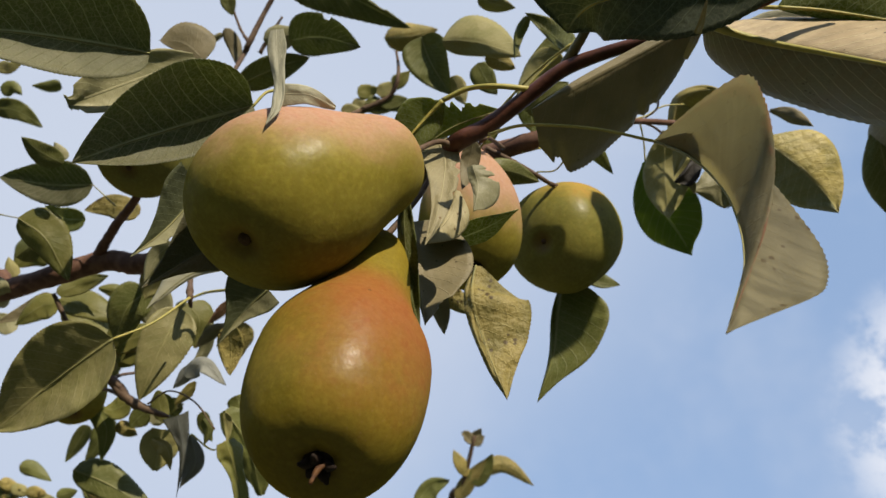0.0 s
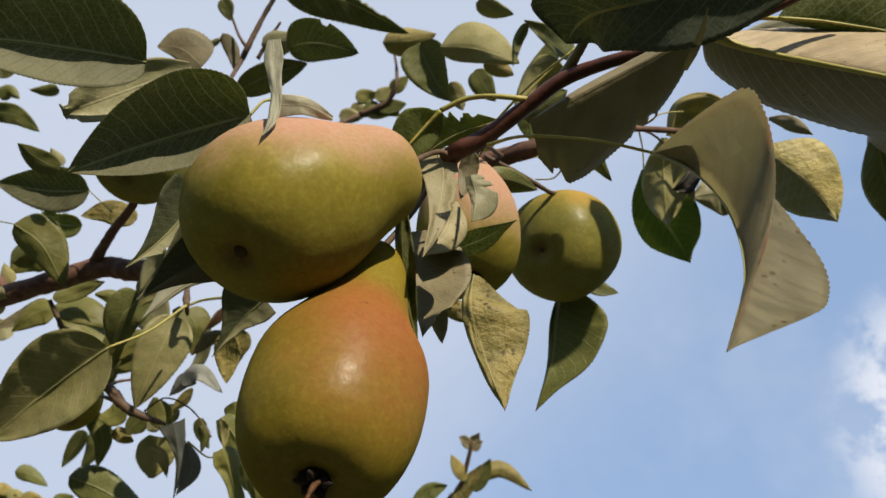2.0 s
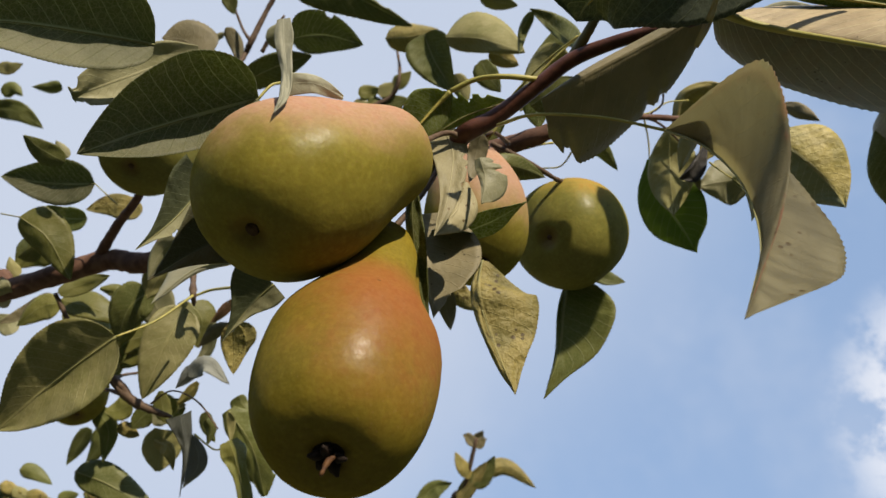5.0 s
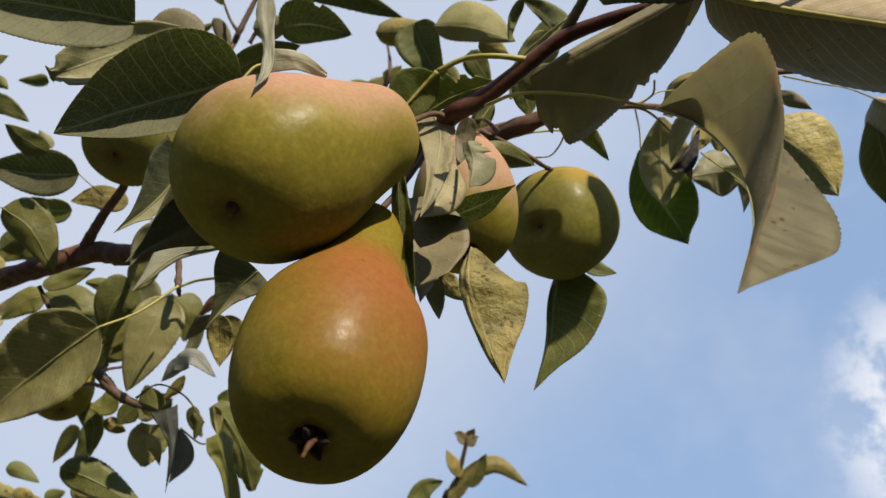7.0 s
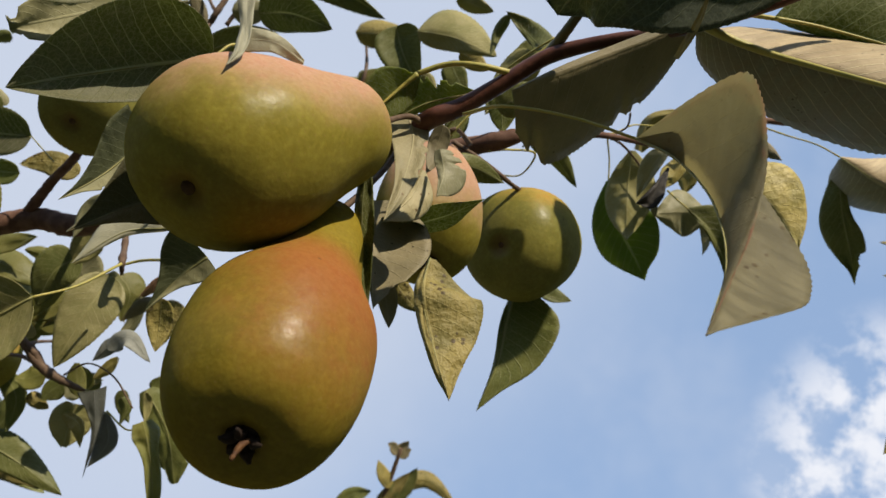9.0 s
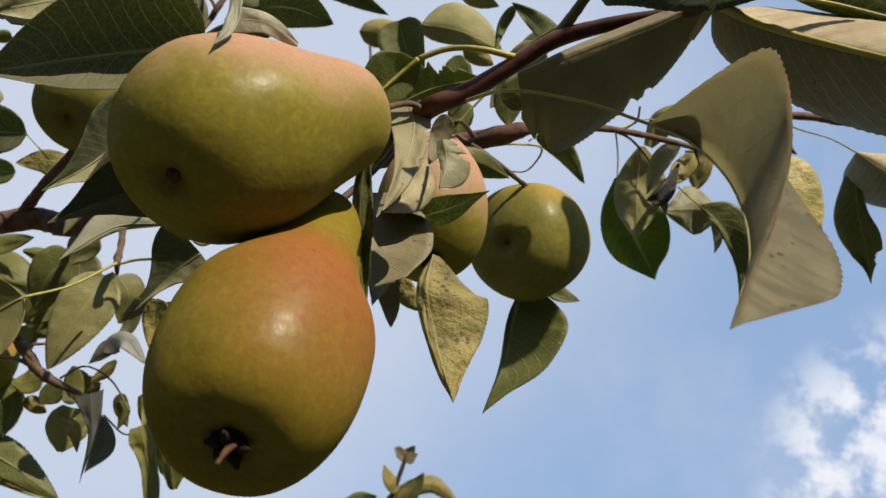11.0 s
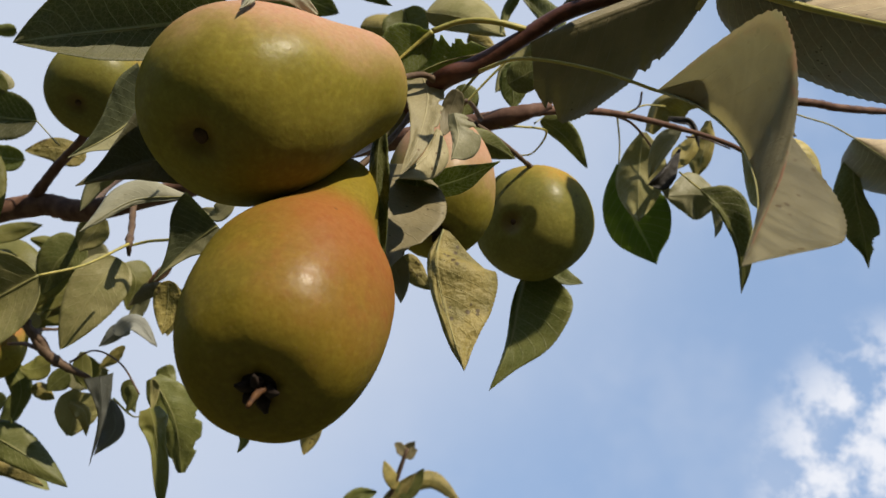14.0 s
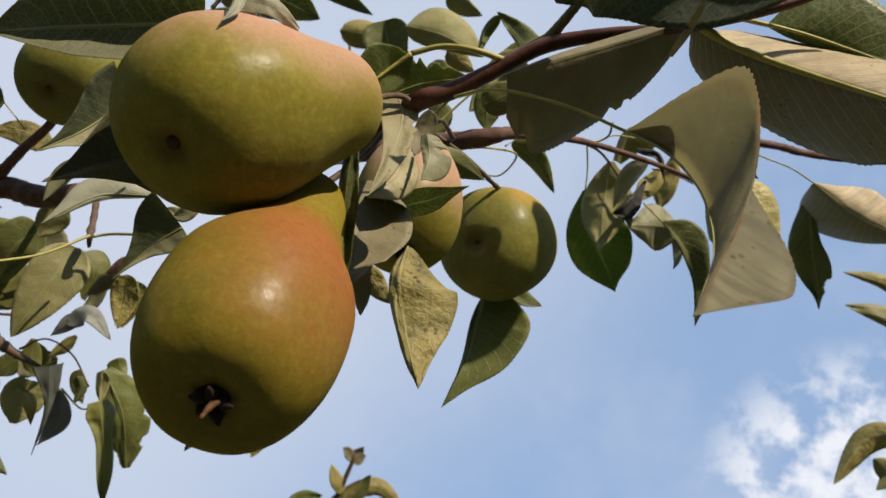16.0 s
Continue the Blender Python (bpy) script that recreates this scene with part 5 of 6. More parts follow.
leaf(tree, [(0.0304, 0.4614, 2.2014), (0.0379, 0.4697, 2.1890), (0.0479, 0.4793, 2.1800)], (-0.05, -0.62, -0.78), (0.00998, 3, -3), (0.01198, 0, 6), "green", fine=0)
leaf(tree, [(0.0086, 0.5067, 2.2407), (0.0157, 0.5168, 2.2313), (0.0205, 0.5241, 2.2200)], (-0.02, -0.63, -0.77), (0.00876, -10, -10), (0.00986, -10, -10), fine=0)
leaf(tree, [(0.0329, 0.4582, 2.2985), (0.0495, 0.4626, 2.2937), (0.0690, 0.4651, 2.2903)], (-0.06, -0.55, -0.83), (0.00971, 0, 0), (0.00918, -20, -20), fine=0)
leaf(tree, [(0.0612, 0.3614, 2.0450), (0.0593, 0.3727, 2.0334), (0.0609, 0.3820, 2.0220)], (-0.11, -0.59, -0.80), (0.011, -5, -19), (0.0101, -8, 6), "fresh", rib=0.0004)
leaf(tree, [(0.0886, 0.4218, 2.0650), (0.1104, 0.4382, 2.0666), (0.1335, 0.4675, 2.0696)], (-0.18, -0.63, -0.75), (0.01084, -4, -10), (0.00583, -8, -1), "green", stalk=[(0.0766, 0.3927, 2.0236)])
leaf(tree, [(0.0305, 0.4057, 2.0737), (0.0324, 0.4148, 2.0636), (0.0314, 0.4241, 2.0530)], (-0.06, -0.62, -0.78), (0.01098, -17, -27), (0.00789, -2, 8), "green", fine=0)
leaf(tree, [(-0.3133, 0.7254, 2.0965), (-0.3348, 0.7382, 2.0817), (-0.3534, 0.7533, 2.0642)], (0.36, -0.78, -0.52), ((0.00585, 0.01522, 0.01522, 0.00819, 0), -8, -8), ((0.00466, 0.01166, 0.01282, 0.00699, 0), -6, -6), "olive")
leaf(tree, [(-0.2558, 0.6562, 2.0843), (-0.2430, 0.6694, 2.0686), (-0.2388, 0.6854, 2.0496)], (0.29, -0.78, -0.56), ((0.00327, 0.00871, 0.0098, 0.00653, 0), -8, -8), ((0.00434, 0.01084, 0.01084, 0.00651, 0), -6, -6))
leaf(tree, [(0.0272, 0.3736, 1.9793), (0.0443, 0.3799, 1.9833), (0.0634, 0.3930, 1.9873)], (-0.08, -0.70, -0.70), (0.00831, -15, -16), (0.01534, -37, -35), "green")
leaf(tree, [(-0.1281, 0.8080, 2.5817), (-0.1116, 0.8094, 2.5865), (-0.0944, 0.8037, 2.5868)], (0.09, -0.63, -0.77), (0.01198, -10, -10), (0.0112, 12, 12), "olive", fine=0)
leaf(tree, [(-0.1148, 0.8162, 2.5720), (-0.0999, 0.8218, 2.5710), (-0.0844, 0.8270, 2.5591)], (0.08, -0.65, -0.76), (0.01198, -10, -10), (0.0112, 12, 12), "green", fine=0)
leaf(tree, [(-0.0993, 0.8080, 2.5817), (-0.0812, 0.8043, 2.5864), (-0.0622, 0.7972, 2.5946)], (0.06, -0.63, -0.77), (0.01198, -10, -10), (0.0112, 12, 12), fine=0)
leaf(tree, [(-0.1126, 0.8216, 2.5655), (-0.0925, 0.8230, 2.5662), (-0.0721, 0.8237, 2.5630)], (0.07, -0.65, -0.76), (0.01198, -10, -10), (0.0112, 12, 12), "olive", fine=0)
leaf(tree, [(-0.0860, 0.8189, 2.5688), (-0.0695, 0.8166, 2.5720), (-0.0523, 0.8135, 2.5752)], (0.05, -0.64, -0.76), (0.01198, -10, -10), (0.0112, 12, 12), "green", fine=0)
leaf(tree, [(-0.1365, 0.8189, 2.5688), (-0.1200, 0.8221, 2.5671), (-0.1028, 0.8254, 2.5610)], (0.09, -0.65, -0.76), (0.01198, -10, -10), (0.0112, 12, 12), fine=0)
leaf(tree, [(-0.0762, 0.7999, 2.5914), (-0.0630, 0.7948, 2.5953), (-0.0492, 0.7869, 2.6069)], (0.05, -0.62, -0.78), (0.01198, -10, -10), (0.0112, 12, 12), "olive", fine=0)
leaf(tree, [(-0.0944, 0.8151, 2.5733), (-0.0781, 0.8194, 2.5689), (-0.0607, 0.8259, 2.5604)], (0.06, -0.65, -0.76), (0.01198, -10, -10), (0.0112, 12, 12), "green", fine=0)
leaf(tree, [(-0.1524, 0.8248, 2.5617), (-0.1337, 0.8250, 2.5593), (-0.1153, 0.8270, 2.5591)], (0.11, -0.65, -0.75), (0.01198, -10, -10), (0.0112, 12, 12), fine=0)
leaf(tree, [(-0.2921, 0.5019, 2.0908), (-0.3291, 0.5040, 2.0932), (-0.3690, 0.4963, 2.0945)], (0.43, -0.64, -0.64), (0.01932, 22, 22), (0.02235, 14, 14), "deep", stalk=[(-0.2694, 0.5058, 2.0706)], rib=0.0004)
leaf(tree, [(-0.2990, 0.4624, 2.0757), (-0.3099, 0.4476, 2.0730), (-0.3219, 0.4353, 2.0768)], (0.43, -0.62, -0.66), (0.01009, -14, -22), (0.00877, -4, 4), "green")
leaf(tree, [(-0.3053, 0.4741, 2.0929), (-0.3101, 0.4690, 2.0976), (-0.3154, 0.4652, 2.1035)], (0.41, -0.62, -0.66), (0.00559, -10, -10), (0.00466, -10, -10), "grey", fine=0)
leaf(tree, [(-0.3498, 0.5121, 2.0631), (-0.3263, 0.5225, 2.0487), (-0.3084, 0.5453, 2.0236)], (0.43, -0.69, -0.58), (0.02161, -8, -8), (0.0154, -25, -25), "olive", stalk=[(-0.3700, 0.5177, 2.0720)], rib=0.0004)
leaf(tree, [(-0.5703, 0.6976, 2.4177), (-0.5359, 0.6971, 2.4119), (-0.5060, 0.7132, 2.3991)], (0.45, -0.59, -0.67), (0.0143, 0, 4), (0.01287, -1, -4), "green")
leaf(tree, [(-0.5014, 0.7030, 2.4735), (-0.5181, 0.7056, 2.4709), (-0.5399, 0.7049, 2.4713)], (0.42, -0.57, -0.71), (0.01052, -29, -37), (0.00758, -15, -7), "green", fine=0)
leaf(tree, [(-0.5755, 0.7135, 2.4610), (-0.5651, 0.7064, 2.4685), (-0.5518, 0.7125, 2.4622)], (0.45, -0.57, -0.69), (0.01091, -15, -22), (0.00801, -25, -18), "green", fine=0)
leaf(tree, [(-0.5320, 0.6261, 2.4096), (-0.5171, 0.6263, 2.4061), (-0.5016, 0.6235, 2.4127)], (0.45, -0.55, -0.71), (0.00954, -5, -13), (0.00683, 6, 14), fine=0)
leaf(tree, [(-0.3196, 0.5573, 2.1026), (-0.3404, 0.5599, 2.1055), (-0.3560, 0.5498, 2.1115)], (0.41, -0.67, -0.61), (0.01152, 15, 15), (0.01152, 15, 15), "fresh")
leaf(tree, [(-0.2747, 0.5614, 2.1132), (-0.3007, 0.5591, 2.1222), (-0.3249, 0.5595, 2.1156)], (0.37, -0.68, -0.63), (0.01353, 10, 10), (0.01041, -10, -10), "yellow")
leaf(tree, [(-0.3874, 0.5868, 2.0830), (-0.3744, 0.5797, 2.0892), (-0.3618, 0.5736, 2.0987)], (0.44, -0.68, -0.58), (0.01137, -31, -43), (0.01346, -13, -1), "green")
leaf(tree, [(-0.3864, 0.5983, 2.0693), (-0.3905, 0.5923, 2.0744), (-0.3941, 0.5868, 2.0830)], (0.46, -0.69, -0.56), (0.00624, -10, -10), (0.00624, -10, -10), fine=0)
leaf(tree, [(-0.3965, 0.6083, 2.0418), (-0.3765, 0.5717, 2.0331), (-0.3806, 0.5668, 2.0446)], (0.47, -0.71, -0.53), (0.00592, 1, -10), (0.00722, 13, 24), "grey", fine=0)
leaf(tree, [(-0.1071, 0.3370, 1.8713), (-0.1309, 0.3411, 1.8690), (-0.1507, 0.3458, 1.8506)], (0.31, -0.70, -0.64), ((0.00079, 0.0021, 0.00236, 0.00183, 0), 6, 6), ((0.00184, 0.00615, 0.01045, 0.00983, 0.0043, 0), -32, -32), "ash", fine=2, wave=0.7, rib=0.0004)
leaf(tree, [(-0.2881, 0.6557, 2.0737), (-0.3122, 0.6712, 2.0588), (-0.3325, 0.6909, 2.0387)], (0.37, -0.75, -0.55), ((0.00411, 0.00821, 0.01129, 0.00719, 0), -10, -10), ((0.00215, 0.00753, 0.01076, 0.00645, 0), -20, -20), "olive")
leaf(tree, [(-0.2735, 0.6700, 2.0864), (-0.2929, 0.6897, 2.0662), (-0.3184, 0.7073, 2.0490)], (0.35, -0.76, -0.55), ((0.00316, 0.00843, 0.00948, 0.00632, 0), -10, -10), ((0.00221, 0.00773, 0.00994, 0.00552, 0), -20, -20), "green")
leaf(tree, [(-0.2957, 0.6869, 2.1147), (-0.2980, 0.6995, 2.1009), (-0.3026, 0.7116, 2.0878)], (0.34, -0.74, -0.58), ((0.00219, 0.00766, 0.00876, 0.00547, 0), -10, -10), ((0.00219, 0.00712, 0.00821, 0.00493, 0), -10, -10), "green")
leaf(tree, [(-0.1786, 0.5683, 1.9953), (-0.1909, 0.5732, 1.9910), (-0.2051, 0.5828, 1.9818)], (0.28, -0.77, -0.57), ((0.00175, 0.00526, 0.00613, 0.00438, 0), -10, -10), ((0.00179, 0.00447, 0.00536, 0.00357, 0), -15, -15), "dark")
leaf(tree, [(-0.1958, 0.5802, 1.9687), (-0.2090, 0.5886, 1.9605), (-0.2206, 0.5971, 1.9521)], (0.30, -0.79, -0.53), ((0.00172, 0.00517, 0.00604, 0.00431, 0), -10, -10), ((0.00176, 0.0044, 0.00615, 0.00352, 0), -15, -15), "slate")
leaf(tree, [(-0.2639, 0.6799, 1.9991), (-0.2622, 0.6905, 1.9871), (-0.2556, 0.7010, 1.9746)], (0.33, -0.81, -0.49), ((0.00197, 0.0069, 0.00788, 0.00591, 0), -10, -10), ((0.00201, 0.00703, 0.00904, 0.00603, 0), -15, -15), "olive")
leaf(tree, [(-0.2288, 0.6725, 2.0040), (-0.2374, 0.6800, 1.9964), (-0.2489, 0.6879, 1.9887)], (0.30, -0.81, -0.51), ((0.00148, 0.00443, 0.00591, 0.00394, 0), -10, -10), ((0.00151, 0.00452, 0.00502, 0.00402, 0), -15, -15), "straw")
leaf(tree, [(-0.3450, 0.6686, 2.1100), (-0.3277, 0.6707, 2.1059), (-0.3062, 0.6787, 2.0948)], (0.37, -0.72, -0.58), ((0.00168, 0.00671, 0.00895, 0.00559, 0), -20, -20), ((0.00163, 0.0049, 0.00653, 0.00435, 0), -15, -15), "olive")
leaf(tree, [(-0.3296, 0.7267, 2.0735), (-0.3396, 0.7388, 2.0610), (-0.3387, 0.7513, 2.0468)], (0.37, -0.77, -0.52), ((0.00172, 0.00688, 0.00918, 0.00574, 0), -20, -20), ((0.00167, 0.00502, 0.0067, 0.00447, 0), -15, -15), "green")
leaf(tree, [(-0.2508, 0.5865, 2.0723), (-0.2597, 0.5964, 2.0621), (-0.2684, 0.6075, 2.0505)], (0.34, -0.72, -0.61), ((0.00378, 0.01135, 0.0123, 0.00851, 0), -4, -4), ((0.00378, 0.0123, 0.01324, 0.00946, 0), -4, -4), wave=1.2)
leaf(tree, [(-0.2118, 0.4492, 1.9016), (-0.2490, 0.4677, 1.8827), (-0.2894, 0.4906, 1.8585)], (0.42, -0.78, -0.47), (0.02834, 32, 32), (0.03116, 11, 11), stalk=[(-0.1767, 0.4699, 1.9500), (-0.1941, 0.4608, 1.9221)], fine=2, rib=0.0008)
leaf(tree, [(-0.1916, 0.4996, 1.9613), (-0.2023, 0.5062, 1.9310), (-0.2158, 0.5246, 1.9004)], (0.32, -0.80, -0.52), (0.01934, 14, 14), (0.01805, 6, 6), rib=0.0004)
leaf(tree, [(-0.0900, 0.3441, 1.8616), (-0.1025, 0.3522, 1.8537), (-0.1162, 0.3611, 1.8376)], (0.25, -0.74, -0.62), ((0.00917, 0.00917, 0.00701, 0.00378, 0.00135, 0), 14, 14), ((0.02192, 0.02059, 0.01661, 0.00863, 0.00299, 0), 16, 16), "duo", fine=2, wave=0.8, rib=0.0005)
leaf(tree, [(-0.0926, 0.3674, 1.9025), (-0.0997, 0.3733, 1.8954), (-0.1084, 0.3726, 1.8981)], (0.21, -0.74, -0.64), (0.0042, 4, 7), (0.0054, 6, 2), "grey", fine=0)
leaf(tree, [(-0.2038, 0.5688, 1.9489), (-0.1860, 0.5583, 1.9517), (-0.1683, 0.5658, 1.9369)], (0.25, -0.94, -0.25), (0.00623, -8, -8), (0.00971, 4, 4), "slate")
leaf(tree, [(-0.2000, 0.5924, 2.0141), (-0.2064, 0.6116, 1.9988), (-0.2214, 0.6224, 1.9784)], (0.28, -0.80, -0.53), (0.00688, -29, -37), (0.0054, -12, -3), "grey")
leaf(tree, [(-0.2186, 0.6167, 1.9384), (-0.2179, 0.6451, 1.9202), (-0.2258, 0.6792, 1.8951)], (0.29, -0.86, -0.42), ((0.01041, 0.00833, 0.00468, 0.00208, 0), -25, -25), ((0.01239, 0.00667, 0.00238, 0.00095, 0), 8, 8), "slate", fine=2, wave=0.9)
leaf(tree, [(-0.2139, 0.6457, 1.9351), (-0.2096, 0.6605, 1.9175), (-0.2230, 0.6740, 1.9013)], (0.28, -0.86, -0.42), ((0.00192, 0.00625, 0.00722, 0.00385, 0), -6, -6), ((0.00306, 0.0112, 0.01324, 0.00713, 0), -20, -20), "slate", stalk=[(-0.2348, 0.6442, 1.9524)], fine=2, wave=0.8)
leaf(tree, [(-0.2467, 0.6666, 1.9521), (-0.2506, 0.6797, 1.9379), (-0.2538, 0.6914, 1.9250)], (0.33, -0.83, -0.45), ((0.00949, 0.01708, 0.01803, 0.01613, 0.01044, 0.00237), -15, -15), ((0.00867, 0.01542, 0.01735, 0.01638, 0.01156, 0.00241), -18, -18), fine=2, wave=1.4)
leaf(tree, [(-0.2556, 0.6707, 1.9442), (-0.2401, 0.6708, 1.9362), (-0.2371, 0.6829, 1.9219)], (0.31, -0.85, -0.42), ((0.00151, 0.00403, 0.00403, 0.00252, 0), -12, -12), ((0.00252, 0.00756, 0.00857, 0.00504, 0), -12, -12), "straw", wave=2.0)
leaf(tree, [(-0.1768, 0.6231, 1.9187), (-0.1677, 0.6425, 1.8961), (-0.1627, 0.6828, 1.8655)], (0.24, -0.87, -0.43), ((0.00789, 0.01331, 0.00936, 0.00739, 0.00838, 0.00641, 0), -30, -30), ((0.00818, 0.0109, 0.00818, 0.0059, 0.00545, 0.00409, 0), 20, 20), "olive", stalk=[(-0.2115, 0.6396, 1.9337), (-0.1909, 0.6380, 1.9185)], fine=2, wave=2.0, rib=0.0004)
leaf(tree, [(-0.1861, 0.6373, 1.9529), (-0.1844, 0.6471, 1.9462), (-0.1842, 0.6543, 1.9326)], (0.24, -0.86, -0.46), (0.00443, 10, 14), (0.00349, 17, 12), fine=0)
leaf(tree, [(-0.1907, 0.6519, 1.9631), (-0.1698, 0.6721, 1.9384), (-0.1611, 0.7098, 1.9103)], (0.23, -0.86, -0.46), ((0.00659, 0.01601, 0.02072, 0.02166, 0.02072, 0.01412, 0.00282), -12, -12), ((0.0057, 0.01234, 0.01329, 0.01139, 0.01139, 0.00949, 0.00285), -14, -14), "green", bites=((0.55, -1, 0.3, 0.05), (0.78, -1, 0.35, 0.05), (0.9, 1, 0.3, 0.05)), fine=2, wave=1.4, rib=0.0004)
leaf(tree, [(-0.2144, 0.6724, 1.9655), (-0.2100, 0.6787, 1.9589), (-0.2134, 0.6873, 1.9477)], (0.27, -0.85, -0.45), (0.0052, -13, -14), (0.00594, -32, -31), "green", fine=0)
leaf(tree, [(-0.5089, 1.0810, 2.1786), (-0.5242, 1.0996, 2.1582), (-0.5405, 1.1153, 2.1377)], (0.39, -0.82, -0.42), (0.01267, -27, -26), (0.01135, -3, -4), "green", fine=0)
leaf(tree, [(-0.4887, 1.0800, 2.1798), (-0.4933, 1.0963, 2.1564), (-0.5130, 1.1174, 2.1352)], (0.38, -0.83, -0.42), (0.01303, -4, -10), (0.01358, -20, -14), "green", fine=0)
leaf(tree, [(-0.6574, 1.2122, 2.1778), (-0.6354, 1.2163, 2.1745), (-0.6065, 1.2274, 2.1597)], (0.43, -0.82, -0.38), (0.01268, -9, -23), (0.01244, -15, -1), "green", fine=0)
leaf(tree, [(-0.4873, 1.0813, 2.0849), (-0.4585, 1.0922, 2.0804), (-0.4104, 1.1040, 2.0578)], (0.35, -0.86, -0.37), (0.02251, -13, -23), (0.01709, 4, 15), "green")
leaf(tree, [(-0.4912, 1.0843, 2.0814), (-0.4627, 1.0817, 2.0754), (-0.4181, 1.1001, 2.0625)], (0.36, -0.86, -0.37), (0.01145, -20, -20), (0.01472, -20, -20), "yellow", fine=0)
leaf(tree, [(-0.6343, 1.1320, 2.1178), (-0.6213, 1.1401, 2.1133), (-0.6036, 1.1403, 2.1079)], (0.44, -0.82, -0.37), (0.00904, -10, -10), (0.00986, -10, -10), "yellow", fine=0)
leaf(tree, [(-0.6181, 1.1382, 2.1104), (-0.6041, 1.1428, 2.1067), (-0.5874, 1.1439, 2.1036)], (0.43, -0.82, -0.37), (0.00904, -10, -10), (0.00986, -10, -10), fine=0)
leaf(tree, [(-0.6465, 1.1434, 2.1042), (-0.6334, 1.1481, 2.1039), (-0.6157, 1.1465, 2.1005)], (0.45, -0.82, -0.36), (0.00904, -10, -10), (0.00986, -10, -10), "green", fine=0)
leaf(tree, [(-0.5979, 1.1434, 2.1042), (-0.5832, 1.1430, 2.1048), (-0.5672, 1.1439, 2.1036)], (0.42, -0.83, -0.37), (0.00904, -10, -10), (0.00986, -10, -10), "yellow", fine=0)
leaf(tree, [(-0.5858, 1.1507, 2.0955), (-0.5706, 1.1483, 2.0965), (-0.5550, 1.1486, 2.0980)], (0.41, -0.84, -0.36), (0.00904, -10, -10), (0.00986, -10, -10), fine=0)
leaf(tree, [(-0.5534, 1.1465, 2.1005), (-0.5395, 1.1458, 2.1038), (-0.5227, 1.1418, 2.1061)], (0.40, -0.84, -0.37), (0.00904, -10, -10), (0.00986, -10, -10), "green", fine=0)
leaf(tree, [(-0.6303, 1.1502, 2.0962), (-0.6178, 1.1480, 2.1036), (-0.5995, 1.1429, 2.1048)], (0.44, -0.82, -0.36), (0.00904, -10, -10), (0.00986, -10, -10), "yellow", fine=0)
leaf(tree, [(-0.3689, 0.6395, 2.0824), (-0.3442, 0.6388, 2.0935), (-0.3193, 0.6291, 2.0948)], (0.39, -0.73, -0.56), (0.00863, -25, -25), (0.0096, 12, 12), "olive")
leaf(tree, [(-0.3760, 0.6598, 2.0894), (-0.3427, 0.6606, 2.0800), (-0.3096, 0.6754, 2.0708)], (0.39, -0.75, -0.54), (0.01851, -30, -30), (0.01302, 10, 10), "olive")
leaf(tree, [(-0.3806, 0.6813, 2.0948), (-0.3605, 0.6950, 2.0896), (-0.3330, 0.7021, 2.0701)], (0.39, -0.75, -0.53), (0.01993, -25, -25), (0.017, 15, 15), "olive")
leaf(tree, [(-0.2745, 0.6229, 2.0712), (-0.2921, 0.6285, 2.0558), (-0.3050, 0.6526, 2.0357)], (0.35, -0.76, -0.55), (0.01871, 12, 12), (0.02002, -8, -8), "green")
leaf(tree, [(-0.2880, 0.6361, 2.0865), (-0.2761, 0.6536, 2.0736), (-0.2611, 0.6617, 2.0560)], (0.32, -0.77, -0.56), (0.02079, 12, 12), (0.01943, -15, -15), "grey")
leaf(tree, [(-0.2786, 0.6804, 2.0648), (-0.3075, 0.6880, 2.0609), (-0.3295, 0.6946, 2.0479)], (0.35, -0.78, -0.52), (0.01494, 15, 15), (0.01415, -25, -25), "olive")
leaf(tree, [(-0.2911, 0.7021, 2.0701), (-0.3141, 0.7140, 2.0608), (-0.3330, 0.7196, 2.0493)], (0.35, -0.79, -0.51), (0.01334, 10, 10), (0.01223, -20, -20), "olive")
leaf(tree, [(-0.2377, 0.6303, 2.0623), (-0.2267, 0.6403, 2.0502), (-0.2314, 0.6567, 2.0309)], (0.28, -0.79, -0.55), (0.01623, -20, -20), (0.01579, 15, 15), "olive")
leaf(tree, [(-0.3668, 0.6458, 2.0750), (-0.3848, 0.6473, 2.0709), (-0.4078, 0.6596, 2.0584)], (0.43, -0.73, -0.53), (0.01439, 12, 12), (0.01181, -22, -22), "olive")
leaf(tree, [(-0.3826, 0.6569, 2.0928), (-0.4084, 0.6706, 2.0847), (-0.4368, 0.6747, 2.0716)], (0.45, -0.72, -0.53), (0.00826, 14, 14), (0.00814, -10, -10), "dark")
leaf(tree, [(-0.3874, 0.6431, 2.1404), (-0.4124, 0.6480, 2.1383), (-0.4293, 0.6555, 2.1256)], (0.44, -0.69, -0.57), (0.01642, 0, 0), (0.02175, -25, -25), "olive")
leaf(tree, [(-0.1986, 0.6290, 2.0647), (-0.2083, 0.6368, 2.0570), (-0.2208, 0.6455, 2.0484)], (0.27, -0.76, -0.59), ((0.00248, 0.00497, 0.00497, 0.00298, 0), -8, -8), ((0.00197, 0.00443, 0.00443, 0.00246, 0), 2, 2), "blush")
leaf(tree, [(-0.2611, 0.7026, 2.0072), (-0.2681, 0.7108, 1.9989), (-0.2740, 0.7172, 1.9899)], (0.31, -0.83, -0.47), (0.01271, 10, 10), (0.01296, -15, -15), "olive")
leaf(tree, [(-0.3063, 0.7245, 2.0123), (-0.3202, 0.7300, 2.0076), (-0.3328, 0.7294, 2.0064)], (0.36, -0.81, -0.46), (0.01147, 12, 12), (0.01194, -20, -20), "olive")
